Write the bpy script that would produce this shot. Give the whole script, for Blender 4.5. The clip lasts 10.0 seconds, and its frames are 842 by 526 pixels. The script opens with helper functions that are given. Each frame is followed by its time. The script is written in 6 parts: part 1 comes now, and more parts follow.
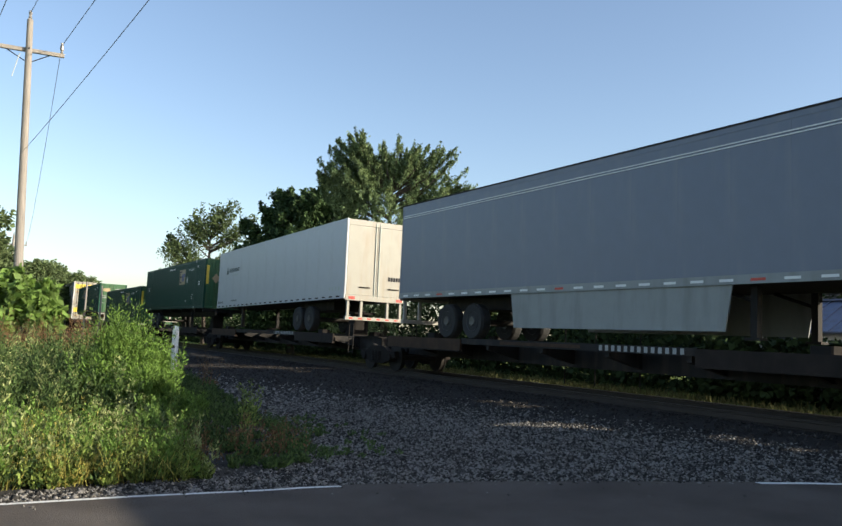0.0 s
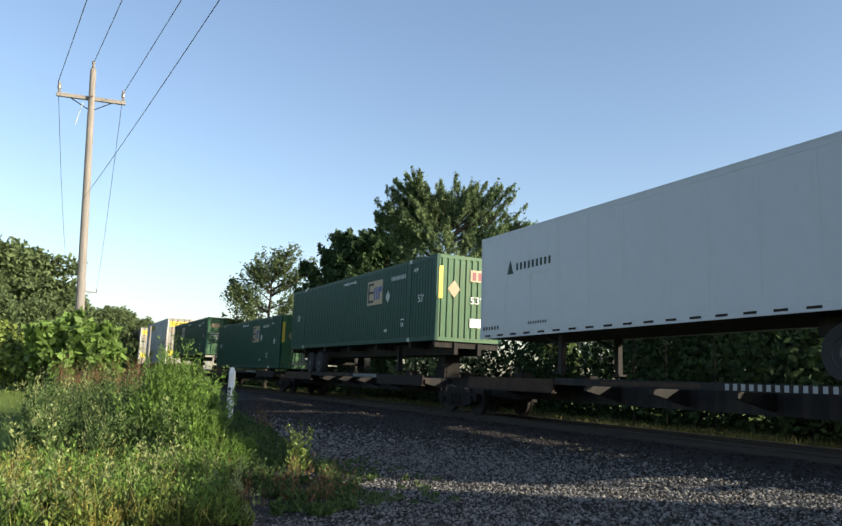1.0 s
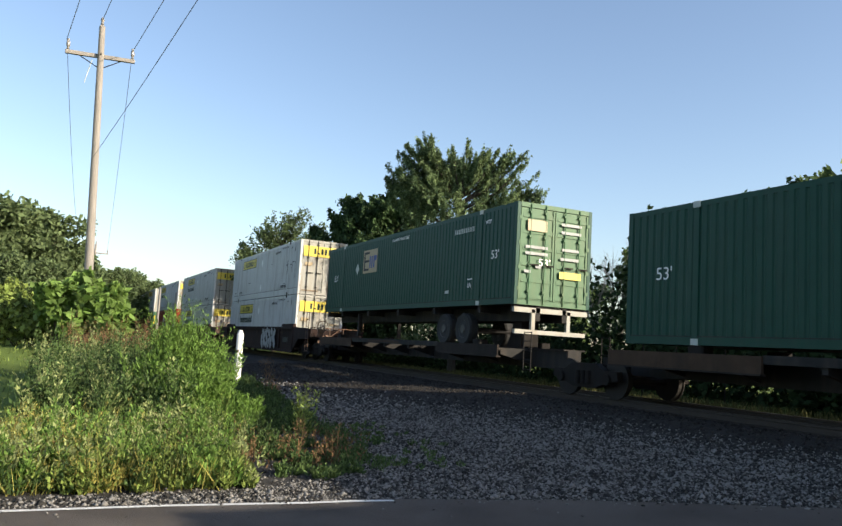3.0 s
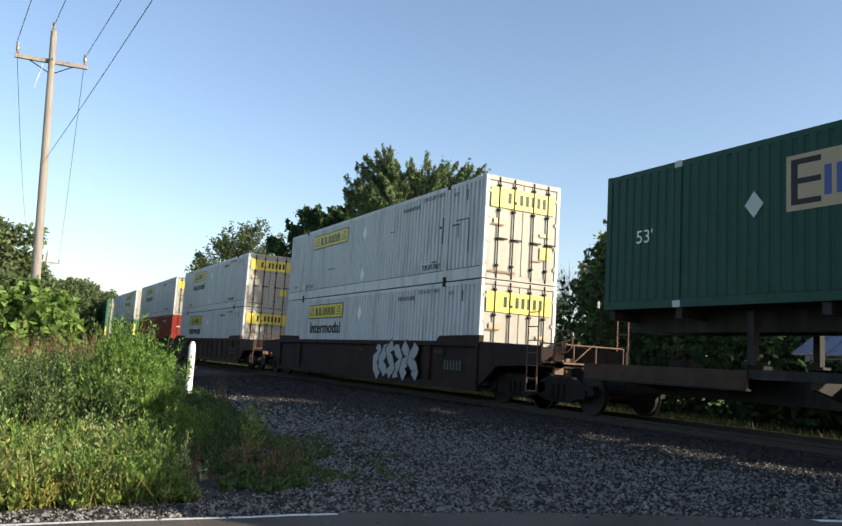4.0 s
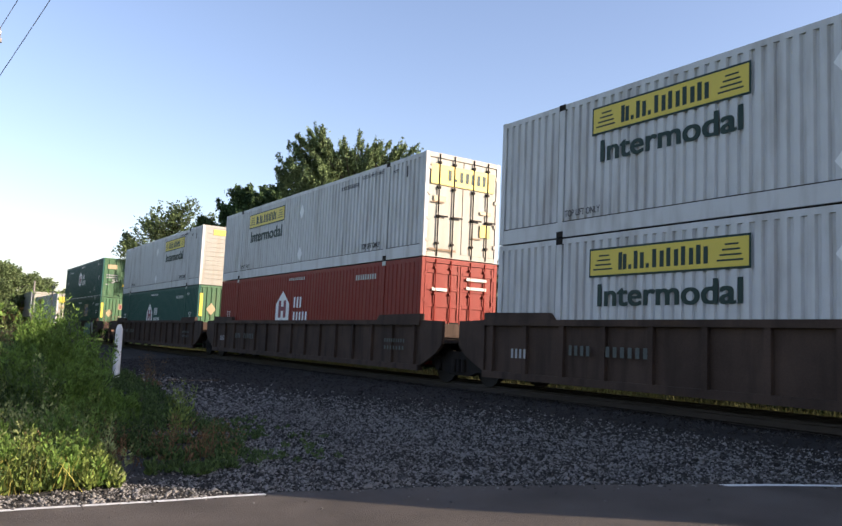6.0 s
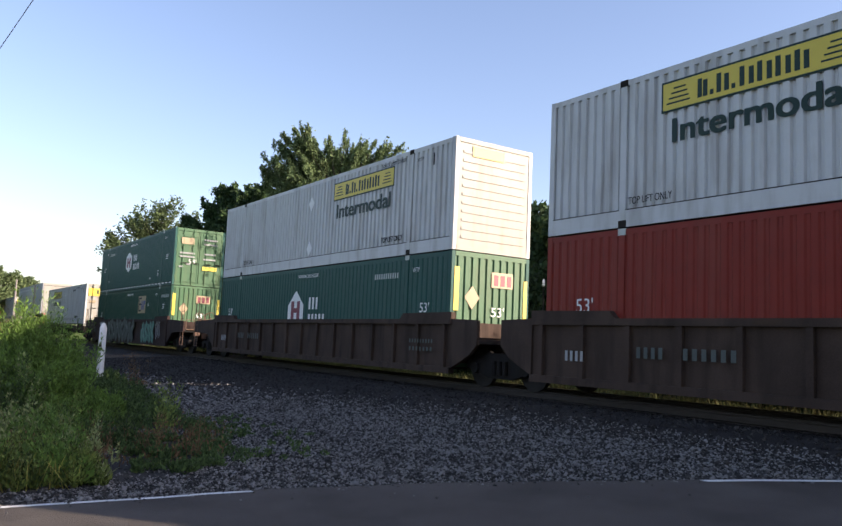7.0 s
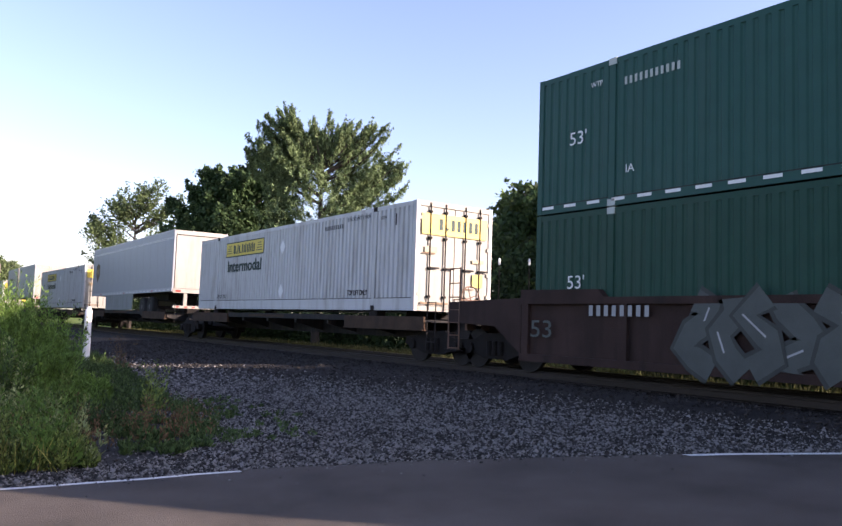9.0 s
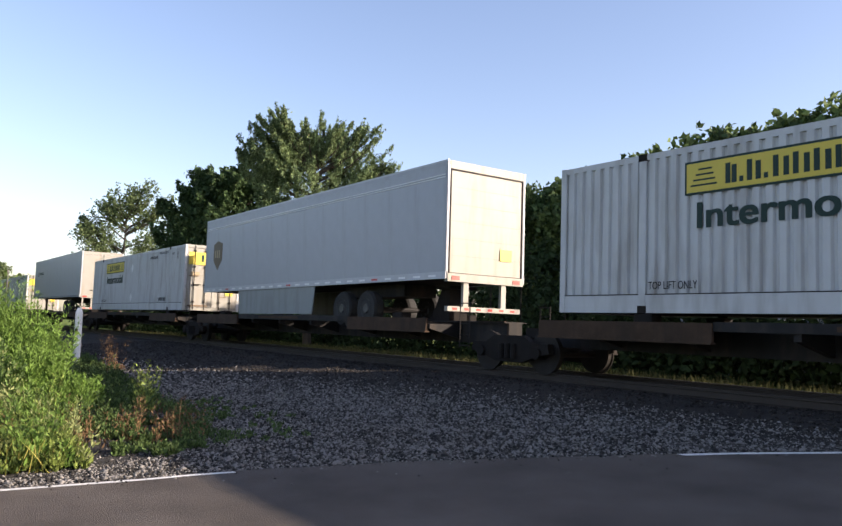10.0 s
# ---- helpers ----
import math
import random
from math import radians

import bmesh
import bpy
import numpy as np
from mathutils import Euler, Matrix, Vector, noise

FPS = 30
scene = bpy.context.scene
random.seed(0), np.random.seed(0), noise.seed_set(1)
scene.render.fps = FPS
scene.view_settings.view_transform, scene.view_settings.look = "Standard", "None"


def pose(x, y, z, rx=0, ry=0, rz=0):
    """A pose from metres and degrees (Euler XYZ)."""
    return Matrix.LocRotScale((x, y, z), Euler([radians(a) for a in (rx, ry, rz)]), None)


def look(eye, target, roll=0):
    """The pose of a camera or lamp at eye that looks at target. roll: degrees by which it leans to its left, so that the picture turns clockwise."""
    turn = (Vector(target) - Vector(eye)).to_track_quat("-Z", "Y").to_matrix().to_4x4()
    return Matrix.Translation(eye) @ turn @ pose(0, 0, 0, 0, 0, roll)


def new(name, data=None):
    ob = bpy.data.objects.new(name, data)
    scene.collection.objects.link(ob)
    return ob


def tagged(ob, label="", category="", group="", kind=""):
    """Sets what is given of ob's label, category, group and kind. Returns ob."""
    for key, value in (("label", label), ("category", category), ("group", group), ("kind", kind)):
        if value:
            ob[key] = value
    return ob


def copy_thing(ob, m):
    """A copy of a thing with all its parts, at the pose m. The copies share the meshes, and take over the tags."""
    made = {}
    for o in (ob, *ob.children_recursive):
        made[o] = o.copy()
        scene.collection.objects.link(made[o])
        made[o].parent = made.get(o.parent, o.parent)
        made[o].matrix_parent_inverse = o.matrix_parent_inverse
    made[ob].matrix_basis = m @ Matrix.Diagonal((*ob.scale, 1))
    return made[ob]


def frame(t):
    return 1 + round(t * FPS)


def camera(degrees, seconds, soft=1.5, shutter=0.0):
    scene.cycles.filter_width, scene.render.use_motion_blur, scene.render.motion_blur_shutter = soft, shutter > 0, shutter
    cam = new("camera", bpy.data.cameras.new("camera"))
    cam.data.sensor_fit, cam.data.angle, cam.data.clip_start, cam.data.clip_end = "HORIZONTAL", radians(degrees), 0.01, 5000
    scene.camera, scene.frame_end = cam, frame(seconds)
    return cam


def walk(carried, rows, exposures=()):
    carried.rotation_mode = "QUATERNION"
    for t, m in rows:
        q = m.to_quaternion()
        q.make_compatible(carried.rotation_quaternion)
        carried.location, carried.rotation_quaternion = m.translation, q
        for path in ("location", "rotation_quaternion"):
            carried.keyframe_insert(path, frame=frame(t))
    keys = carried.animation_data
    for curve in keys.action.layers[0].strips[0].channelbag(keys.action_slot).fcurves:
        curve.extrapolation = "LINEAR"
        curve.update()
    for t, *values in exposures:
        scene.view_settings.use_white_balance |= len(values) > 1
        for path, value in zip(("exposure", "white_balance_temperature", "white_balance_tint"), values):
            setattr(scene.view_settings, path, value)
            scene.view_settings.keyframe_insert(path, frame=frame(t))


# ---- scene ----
# World: the track runs along x, the train moves towards +x, the road is at z = 0.
cam = camera(57.15, 10.0)
PATH = [
    (0, pose(0.492, -0.571, 1.707, 95.66, -2.76, 59.11)),
    (0.5, pose(0.240, -0.473, 1.721, 98.43, -1.28, 61.01)),
    (1, pose(-0.025, -0.129, 1.627, 98.59, -2.28, 63.77)),
    (1.5, pose(-0.047, -0.158, 1.647, 95.89, -3.01, 63.28)),
    (2, pose(0.007, -0.083, 1.620, 93.19, -3.76, 64.71)),
    (2.5, pose(-0.114, -0.058, 1.593, 96.17, -3.46, 64.48)),
    (2.7, pose(-0.179, -0.068, 1.591, 95.95, -3.34, 64.53)),
    (3.8, pose(-0.232, 0.107, 1.598, 97.53, -3.63, 62.26)),
    (4, pose(-0.183, 0.103, 1.589, 97.27, -3.50, 61.40)),
    (4.5, pose(-0.422, 0.281, 1.587, 97.33, -3.37, 61.49)),
    (5, pose(-0.182, 0.232, 1.577, 96.86, -3.22, 60.29)),
    (5.5, pose(0.093, 0.003, 1.603, 96.27, -2.45, 56.93)),
    (6, pose(-0.055, 0.152, 1.606, 95.94, -2.54, 56.73)),
    (6.2, pose(-0.014, 0.141, 1.603, 95.62, -2.75, 56.38)),
    (7.3, pose(0.005, 0.091, 1.587, 96.30, -2.31, 55.19)),
    (7.5, pose(0.008, 0.092, 1.582, 96.93, -2.01, 55.32)),
    (8, pose(0.060, 0.027, 1.573, 97.18, -1.75, 54.97)),
    (8.5, pose(0.048, 0.048, 1.569, 95.16, -2.02, 54.91)),
    (9, pose(0.040, 0.085, 1.584, 94.55, -1.95, 54.65)),
    (9.2, pose(0.025, 0.076, 1.579, 94.66, -2.05, 54.50)),
    (9.5, pose(0.040, 0.083, 1.569, 94.20, -2.16, 54.45)),
    (10, pose(-0.002, 0.068, 1.563, 94.70, -1.91, 54.00)),
]
# the phone brightens a little and turns warmer once the pale stacks pass
walk(cam, PATH, [(0.0, 0.86, 6500, 12), (1.5, 0.90, 6550, 12), (2.0, 1.02, 6850, 14), (2.5, 0.94, 6600, 13), (3.2, 0.90, 6500, 13), (4.5, 0.92, 6500, 14), (5.5, 1.06, 6600, 19), (6.0, 1.08, 6600, 23), (7.5, 1.16, 6480, 26), (8.0, 1.36, 6500, 30), (8.5, 1.31, 6380, 32), (9.0, 1.40, 6380, 34), (9.5, 1.08, 6620, 25), (10.0, 1.10, 6620, 24)])

# ---- sky and sun ----
SUN_AZ, SUN_EL = radians(41.0), radians(20.2)      # from +x towards +y
world = bpy.data.worlds.new("sky")
scene.world = world
world.use_nodes = True
wn = world.node_tree.nodes
sky = wn.new("ShaderNodeTexSky")
sky.sky_type = 'NISHITA'
sky.sun_disc = False
sky.sun_elevation, sky.sun_rotation = SUN_EL, math.pi / 2 - SUN_AZ
sky.air_density, sky.dust_density, sky.ozone_density = 1.0, 1.3, 1.3
wn["Background"].inputs["Strength"].default_value = 0.130
world.node_tree.links.new(sky.outputs[0], wn["Background"].inputs["Color"])
sun = new("sun", bpy.data.lights.new("sun", 'SUN'))
sun.data.energy, sun.data.angle, sun.data.color = 5.0, radians(0.55), (0.98, 0.885, 0.68)
sun.matrix_basis = look((60 * math.cos(SUN_AZ) * math.cos(SUN_EL), 60 * math.sin(SUN_AZ) * math.cos(SUN_EL), 60 * math.sin(SUN_EL)), (0, 0, 0))


# ---- materials ----
def material(name, color, rough=0.6, metal=0.0, var=0.15, scale=3.0, fine=40.0, bump=0.15, dirt=None, dirt_amount=0.0, stretch=(1, 1, 1), island=0.0, obj=0.0, translucent=0.0, spec=0.5):
    """Two scales of variation, optional dirt in streaks, bump, change by island or by object."""
    m = bpy.data.materials.new(name)
    m.use_nodes = True
    n, l = m.node_tree.nodes, m.node_tree.links
    b = n["Principled BSDF"]
    b.inputs["Roughness"].default_value, b.inputs["Metallic"].default_value = rough, metal
    b.inputs["Specular IOR Level"].default_value = spec
    tc = n.new("ShaderNodeTexCoord")
    mp = n.new("ShaderNodeMapping")
    mp.inputs["Scale"].default_value = stretch
    l.new(tc.outputs["Object"], mp.inputs[0])
    big, small = n.new("ShaderNodeTexNoise"), n.new("ShaderNodeTexNoise")
    big.inputs["Scale"].default_value, small.inputs["Scale"].default_value = scale, fine
    big.inputs["Detail"].default_value, small.inputs["Detail"].default_value = 5, 3
    l.new(mp.outputs[0], big.inputs["Vector"])
    l.new(tc.outputs["Object"], small.inputs["Vector"])
    mul = n.new("ShaderNodeMath")
    mul.operation = 'MULTIPLY_ADD'
    l.new(big.outputs["Fac"], mul.inputs[0])
    mul.inputs[1].default_value = 0.7
    half = n.new("ShaderNodeMath")
    half.operation = 'MULTIPLY'
    l.new(small.outputs["Fac"], half.inputs[0])
    half.inputs[1].default_value = 0.3
    l.new(half.outputs[0], mul.inputs[2])
    last = mul.outputs[0]
    if island or obj:
        src = n.new("ShaderNodeNewGeometry").outputs["Random Per Island"] if island else n.new("ShaderNodeObjectInfo").outputs["Random"]
        add = n.new("ShaderNodeMath")
        add.operation = 'MULTIPLY_ADD'
        l.new(src, add.inputs[0])
        add.inputs[1].default_value = island or obj
        sub = n.new("ShaderNodeMath")
        sub.operation = 'SUBTRACT'
        l.new(last, sub.inputs[0])
        sub.inputs[1].default_value = (island or obj) / 2
        l.new(sub.outputs[0], add.inputs[2])
        last = add.outputs[0]
    ramp = n.new("ShaderNodeValToRGB")
    c = np.array(color[:3])
    ramp.color_ramp.elements[0].position, ramp.color_ramp.elements[1].position = 0.25, 0.75
    ramp.color_ramp.elements[0].color = (*np.clip(c * (1 - var), 0, 1), 1)
    ramp.color_ramp.elements[1].color = (*np.clip(c * (1 + var), 0, 1), 1)
    l.new(last, ramp.inputs[0])
    out = ramp.outputs[0]
    if dirt:
        dn = n.new("ShaderNodeTexNoise")
        dn.inputs["Scale"].default_value, dn.inputs["Detail"].default_value = 1.6, 6
        dm = n.new("ShaderNodeMapping")
        dm.inputs["Scale"].default_value = (2.2, 2.2, 0.35)
        l.new(tc.outputs["Object"], dm.inputs[0])
        l.new(dm.outputs[0], dn.inputs["Vector"])
        dr = n.new("ShaderNodeMapRange")
        dr.inputs["From Min"].default_value, dr.inputs["From Max"].default_value = 0.48, 0.8
        dr.inputs["To Max"].default_value = dirt_amount
        l.new(dn.outputs["Fac"], dr.inputs[0])
        mix = n.new("ShaderNodeMix")
        mix.data_type = 'RGBA'
        l.new(dr.outputs[0], mix.inputs[0])
        l.new(out, mix.inputs[6])
        mix.inputs[7].default_value = (*dirt, 1)
        out = mix.outputs[2]
    l.new(out, b.inputs["Base Color"])
    if bump:
        bp = n.new("ShaderNodeBump")
        bp.inputs["Strength"].default_value, bp.inputs["Distance"].default_value = bump, 0.02
        l.new(small.outputs["Fac"], bp.inputs["Height"])
        l.new(bp.outputs[0], b.inputs["Normal"])
    if translucent:
        tr = n.new("ShaderNodeBsdfTranslucent")
        l.new(out, tr.inputs["Color"])
        ms = n.new("ShaderNodeMixShader")
        ms.inputs[0].default_value = translucent
        l.new(b.outputs[0], ms.inputs[1])
        l.new(tr.outputs[0], ms.inputs[2])
        l.new(ms.outputs[0], n["Material Output"].inputs["Surface"])
    return m


GRIME, RUST = (0.10, 0.075, 0.055), (0.16, 0.06, 0.025)
M = dict(
    white=material("white container paint", (0.49, 0.50, 0.50), 0.5, var=0.06, bump=0.03, dirt=(0.18, 0.145, 0.115), dirt_amount=0.6),
    # Cream white, darkened to offset direct sun on doors and ends.
    dimmed_white=material("cream-white paint dimmed for sun", (0.295, 0.29, 0.26), 0.6, var=0.06, bump=0.03, dirt=(0.24, 0.16, 0.09), dirt_amount=0.5),
    trailer=material("white trailer skin", (0.43, 0.45, 0.48), 0.38, var=0.04, bump=0.02, dirt=(0.3, 0.28, 0.26), dirt_amount=0.25),
    grey_trailer=material("grey trailer skin", (0.125, 0.150, 0.205), 0.4, var=0.05, bump=0.02, dirt=(0.25, 0.24, 0.23), dirt_amount=0.3),
    green=material("green container paint", (0.006, 0.051, 0.035), 0.5, var=0.15, bump=0.04, dirt=(0.035, 0.065, 0.05), dirt_amount=0.35, spec=0.2),
    teal=material("blue-green container paint", (0.012, 0.072, 0.060), 0.5, var=0.12, bump=0.04, dirt=(0.04, 0.08, 0.07), dirt_amount=0.3, spec=0.2),
    # Lighter green for the ends: sunlight on them is put into the colour.
    sunlit_green=material("green end paint lightened for sun", (0.034, 0.110, 0.045), 0.6, var=0.12, bump=0.04, dirt=(0.12, 0.1, 0.04), dirt_amount=0.35),
    silver=material("pale grey trailer skin", (0.33, 0.35, 0.385), 0.42, var=0.05, bump=0.02, dirt=(0.2, 0.19, 0.18), dirt_amount=0.35),
    cabin=material("dull blue-grey aluminium", (0.045, 0.06, 0.10), 0.6, metal=0.0, var=0.15, dirt=(0.06, 0.06, 0.06), dirt_amount=0.4),
    skirt=material("side skirt panel", (0.24, 0.26, 0.26), 0.55, var=0.08, bump=0.03, dirt=(0.1, 0.09, 0.08), dirt_amount=0.5),
    red=material("red container paint", (0.19, 0.018, 0.010), 0.5, var=0.15, bump=0.04, dirt=(0.2, 0.06, 0.04), dirt_amount=0.35, spec=0.2),
    maroon=material("maroon railcar paint", (0.040, 0.023, 0.019), 0.8, var=0.45, scale=1.2, bump=0.15, dirt=(0.018, 0.013, 0.011), dirt_amount=1.0, spec=0.2),
    dark_maroon=material("dark maroon railcar paint", (0.026, 0.014, 0.012), 0.8, var=0.4, scale=1.2, bump=0.15, dirt=(0.012, 0.009, 0.008), dirt_amount=1.0, spec=0.2),
    brown=material("brown railcar paint", (0.056, 0.036, 0.027), 0.8, var=0.45, scale=1.2, bump=0.15, dirt=(0.022, 0.015, 0.011), dirt_amount=1.0, spec=0.2),
    ochre=material("yellow-brown railcar paint", (0.058, 0.035, 0.022), 0.8, var=0.4, bump=0.1, dirt=(0.03, 0.022, 0.016), dirt_amount=0.8, spec=0.2),
    dark_brown=material("dark brown railcar paint", (0.024, 0.018, 0.015), 0.8, var=0.4, bump=0.1, dirt=(0.014, 0.012, 0.01), dirt_amount=0.8, spec=0.2),
    orange=material("rust-orange end steel", (0.14, 0.08, 0.052), 0.75, var=0.3, bump=0.1, dirt=RUST, dirt_amount=0.6),
    stain=material("rust stain", (0.22, 0.155, 0.10), 0.8, var=0.35, scale=8),
    black=material("black steel", (0.018, 0.017, 0.017), 0.7, var=0.3, bump=0.1, dirt=GRIME, dirt_amount=0.4, spec=0.2),
    iron=material("grimy cast steel", (0.016, 0.014, 0.013), 0.8, var=0.4, bump=0.2, dirt=(0.03, 0.02, 0.014), dirt_amount=0.4, spec=0.15),
    wheel=material("worn wheel steel", (0.028, 0.025, 0.023), 0.7, metal=0.2, var=0.3, bump=0.1, spec=0.2),
    shed_wall=material("dirty white shed wall", (0.5, 0.51, 0.53), 0.7, var=0.12, bump=0.05, dirt=(0.2, 0.18, 0.15), dirt_amount=0.6),
    shed_roof=material("blue-grey metal roof", (0.15, 0.18, 0.26), 0.45, metal=0.3, var=0.2, bump=0.05, dirt=(0.12, 0.1, 0.09), dirt_amount=0.6),
    rail=material("rusty rail steel", (0.035, 0.026, 0.021), 0.6, metal=0.4, var=0.3),
    rubber=material("tyre rubber", (0.02, 0.02, 0.02), 0.85, var=0.2),
    alloy=material("dull alloy rim", (0.07, 0.07, 0.07), 0.45, metal=0.7, var=0.1),
    yellow=material("yellow sticker", (0.60, 0.46, 0.05), 0.5, var=0.06, bump=0.0),
    ink=material("dark green print", (0.012, 0.035, 0.03), 0.5, var=0.05, bump=0.0, spec=0.2),
    black_print=material("black print", (0.015, 0.015, 0.018), 0.5, var=0.05, bump=0.0, spec=0.2),
    white_print=material("white print", (0.72, 0.73, 0.72), 0.5, var=0.05, bump=0.0),
    pale_print=material("faded white print", (0.42, 0.46, 0.43), 0.6, var=0.1, bump=0.0),
    tan=material("tan sticker", (0.34, 0.26, 0.15), 0.5, var=0.08, bump=0.0),
    blue=material("blue print", (0.06, 0.09, 0.25), 0.5, var=0.08, bump=0.0, spec=0.2),
    wine=material("dark red print", (0.18, 0.02, 0.04), 0.5, var=0.08, bump=0.0),
    amber=material("brown badge", (0.10, 0.065, 0.030), 0.5, var=0.08, bump=0.0),
    reflect_red=material("red reflective tape", (0.5, 0.03, 0.02), 0.4, var=0.05, bump=0.0),
    graf_grey=material("pale graffiti paint", (0.30, 0.31, 0.31), 0.6, var=0.1, bump=0.0),
    graf_teal=material("teal graffiti paint", (0.075, 0.19, 0.145), 0.6, var=0.15, bump=0.0),
    graf_dim=material("faded grey graffiti paint", (0.050, 0.062, 0.056), 0.6, var=0.2, bump=0.0),
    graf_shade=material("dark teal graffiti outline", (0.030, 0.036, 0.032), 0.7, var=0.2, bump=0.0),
    asphalt=material("asphalt", (0.095, 0.082, 0.071), 0.85, var=0.5, scale=0.9, fine=110, bump=0.7, spec=0.12),
    line=material("worn white road paint", (0.62, 0.61, 0.58), 0.7, var=0.25, scale=6, bump=0.2),
    soil=material("gravelly ground", (0.050, 0.047, 0.043), 0.95, var=0.45, scale=0.8, fine=60, bump=0.9, spec=0.12),
    ballast=material("ballast bed", (0.037, 0.033, 0.030), 0.95, var=0.45, scale=1.5, fine=40, bump=1.0, spec=0.12),
    stone=material("grey crushed stone", (0.126, 0.120, 0.112), 0.9, var=0.75, island=1.0, bump=0.3, spec=0.12),
    dark_stone=material("grimy ballast stone", (0.040, 0.036, 0.033), 0.9, var=0.4, island=0.9, bump=0.3, spec=0.12),
    lawn=material("lawn", (0.10, 0.14, 0.03), 0.95, var=0.4, scale=0.4, fine=20, bump=0.8, spec=0.12),
    tie=material("creosoted tie", (0.035, 0.027, 0.021), 0.9, var=0.3, stretch=(1, 8, 1), obj=0.3, bump=0.4, spec=0.12),
    bark=material("bark", (0.055, 0.045, 0.035), 0.95, var=0.4, stretch=(6, 6, 1), bump=0.8),
    grey_wood=material("weathered pole wood", (0.235, 0.215, 0.195), 0.9, var=0.3, stretch=(8, 8, 0.6), bump=0.5),
    post_white=material("chipped white post paint", (0.84, 0.83, 0.80), 0.6, var=0.08, dirt=(0.25, 0.22, 0.18), dirt_amount=0.5, bump=0.3),
    wire=material("weathered wire", (0.12, 0.12, 0.13), 0.6, metal=0.5),
    glass=material("insulator glaze", (0.2, 0.19, 0.18), 0.25),
    pine=material("pine needles", (0.135, 0.190, 0.085), 0.7, var=0.55, scale=0.8, island=0.7, translucent=0.22, bump=0, spec=0.2),
    dark_leaf=material("dark leaves", (0.042, 0.076, 0.028), 0.7, var=0.45, scale=0.8, island=0.6, translucent=0.25, bump=0, spec=0.2),
    # Leaf colour darkened to carry the shade seen beneath the train.
    undergrowth=material("shade-dark undergrowth leaves", (0.026, 0.045, 0.018), 0.8, var=0.45, scale=0.8, island=0.6, translucent=0.2, bump=0, spec=0.1),
    airy_leaf=material("thin tree leaves", (0.105, 0.145, 0.062), 0.7, var=0.4, scale=0.5, island=0.6, translucent=0.35, bump=0, spec=0.2),
    feather=material("feathery bush leaves", (0.120, 0.205, 0.040), 0.65, var=0.4, scale=0.9, island=0.6, translucent=0.28, bump=0, spec=0.25),
    leaf=material("broad leaves", (0.150, 0.240, 0.055), 0.6, var=0.4, scale=0.8, island=0.6, translucent=0.4, bump=0, spec=0.3),
    wood_leaf=material("wood leaves", (0.105, 0.155, 0.052), 0.7, var=0.4, scale=0.5, island=0.6, translucent=0.3, bump=0, spec=0.2),
    weed=material("green weeds", (0.140, 0.185, 0.043), 0.7, var=0.6, scale=0.9, island=0.6, translucent=0.22, bump=0, spec=0.2),
    # Weed green darkened; the shade on clump and corner is in the colour.
    shaded_weed=material("shade-dark weeds", (0.068, 0.110, 0.034), 0.7, var=0.45, scale=0.9, island=0.7, translucent=0.22, bump=0, spec=0.2),
    pale_weed=material("pale green weeds", (0.235, 0.270, 0.105), 0.65, var=0.35, scale=0.9, island=0.6, translucent=0.25, bump=0, spec=0.25),
    grass=material("yellowing grass", (0.33, 0.295, 0.078), 0.8, var=0.4, scale=0.9, island=0.7, translucent=0.4, bump=0, spec=0.2),
    # Verge grass with its shade put into a darker base colour.
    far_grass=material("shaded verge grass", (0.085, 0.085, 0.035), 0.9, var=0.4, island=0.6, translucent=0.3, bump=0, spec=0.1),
    dry=material("reddish dry weeds", (0.17, 0.105, 0.055), 0.9, var=0.4, island=0.6, translucent=0.25, bump=0, spec=0.1),
)


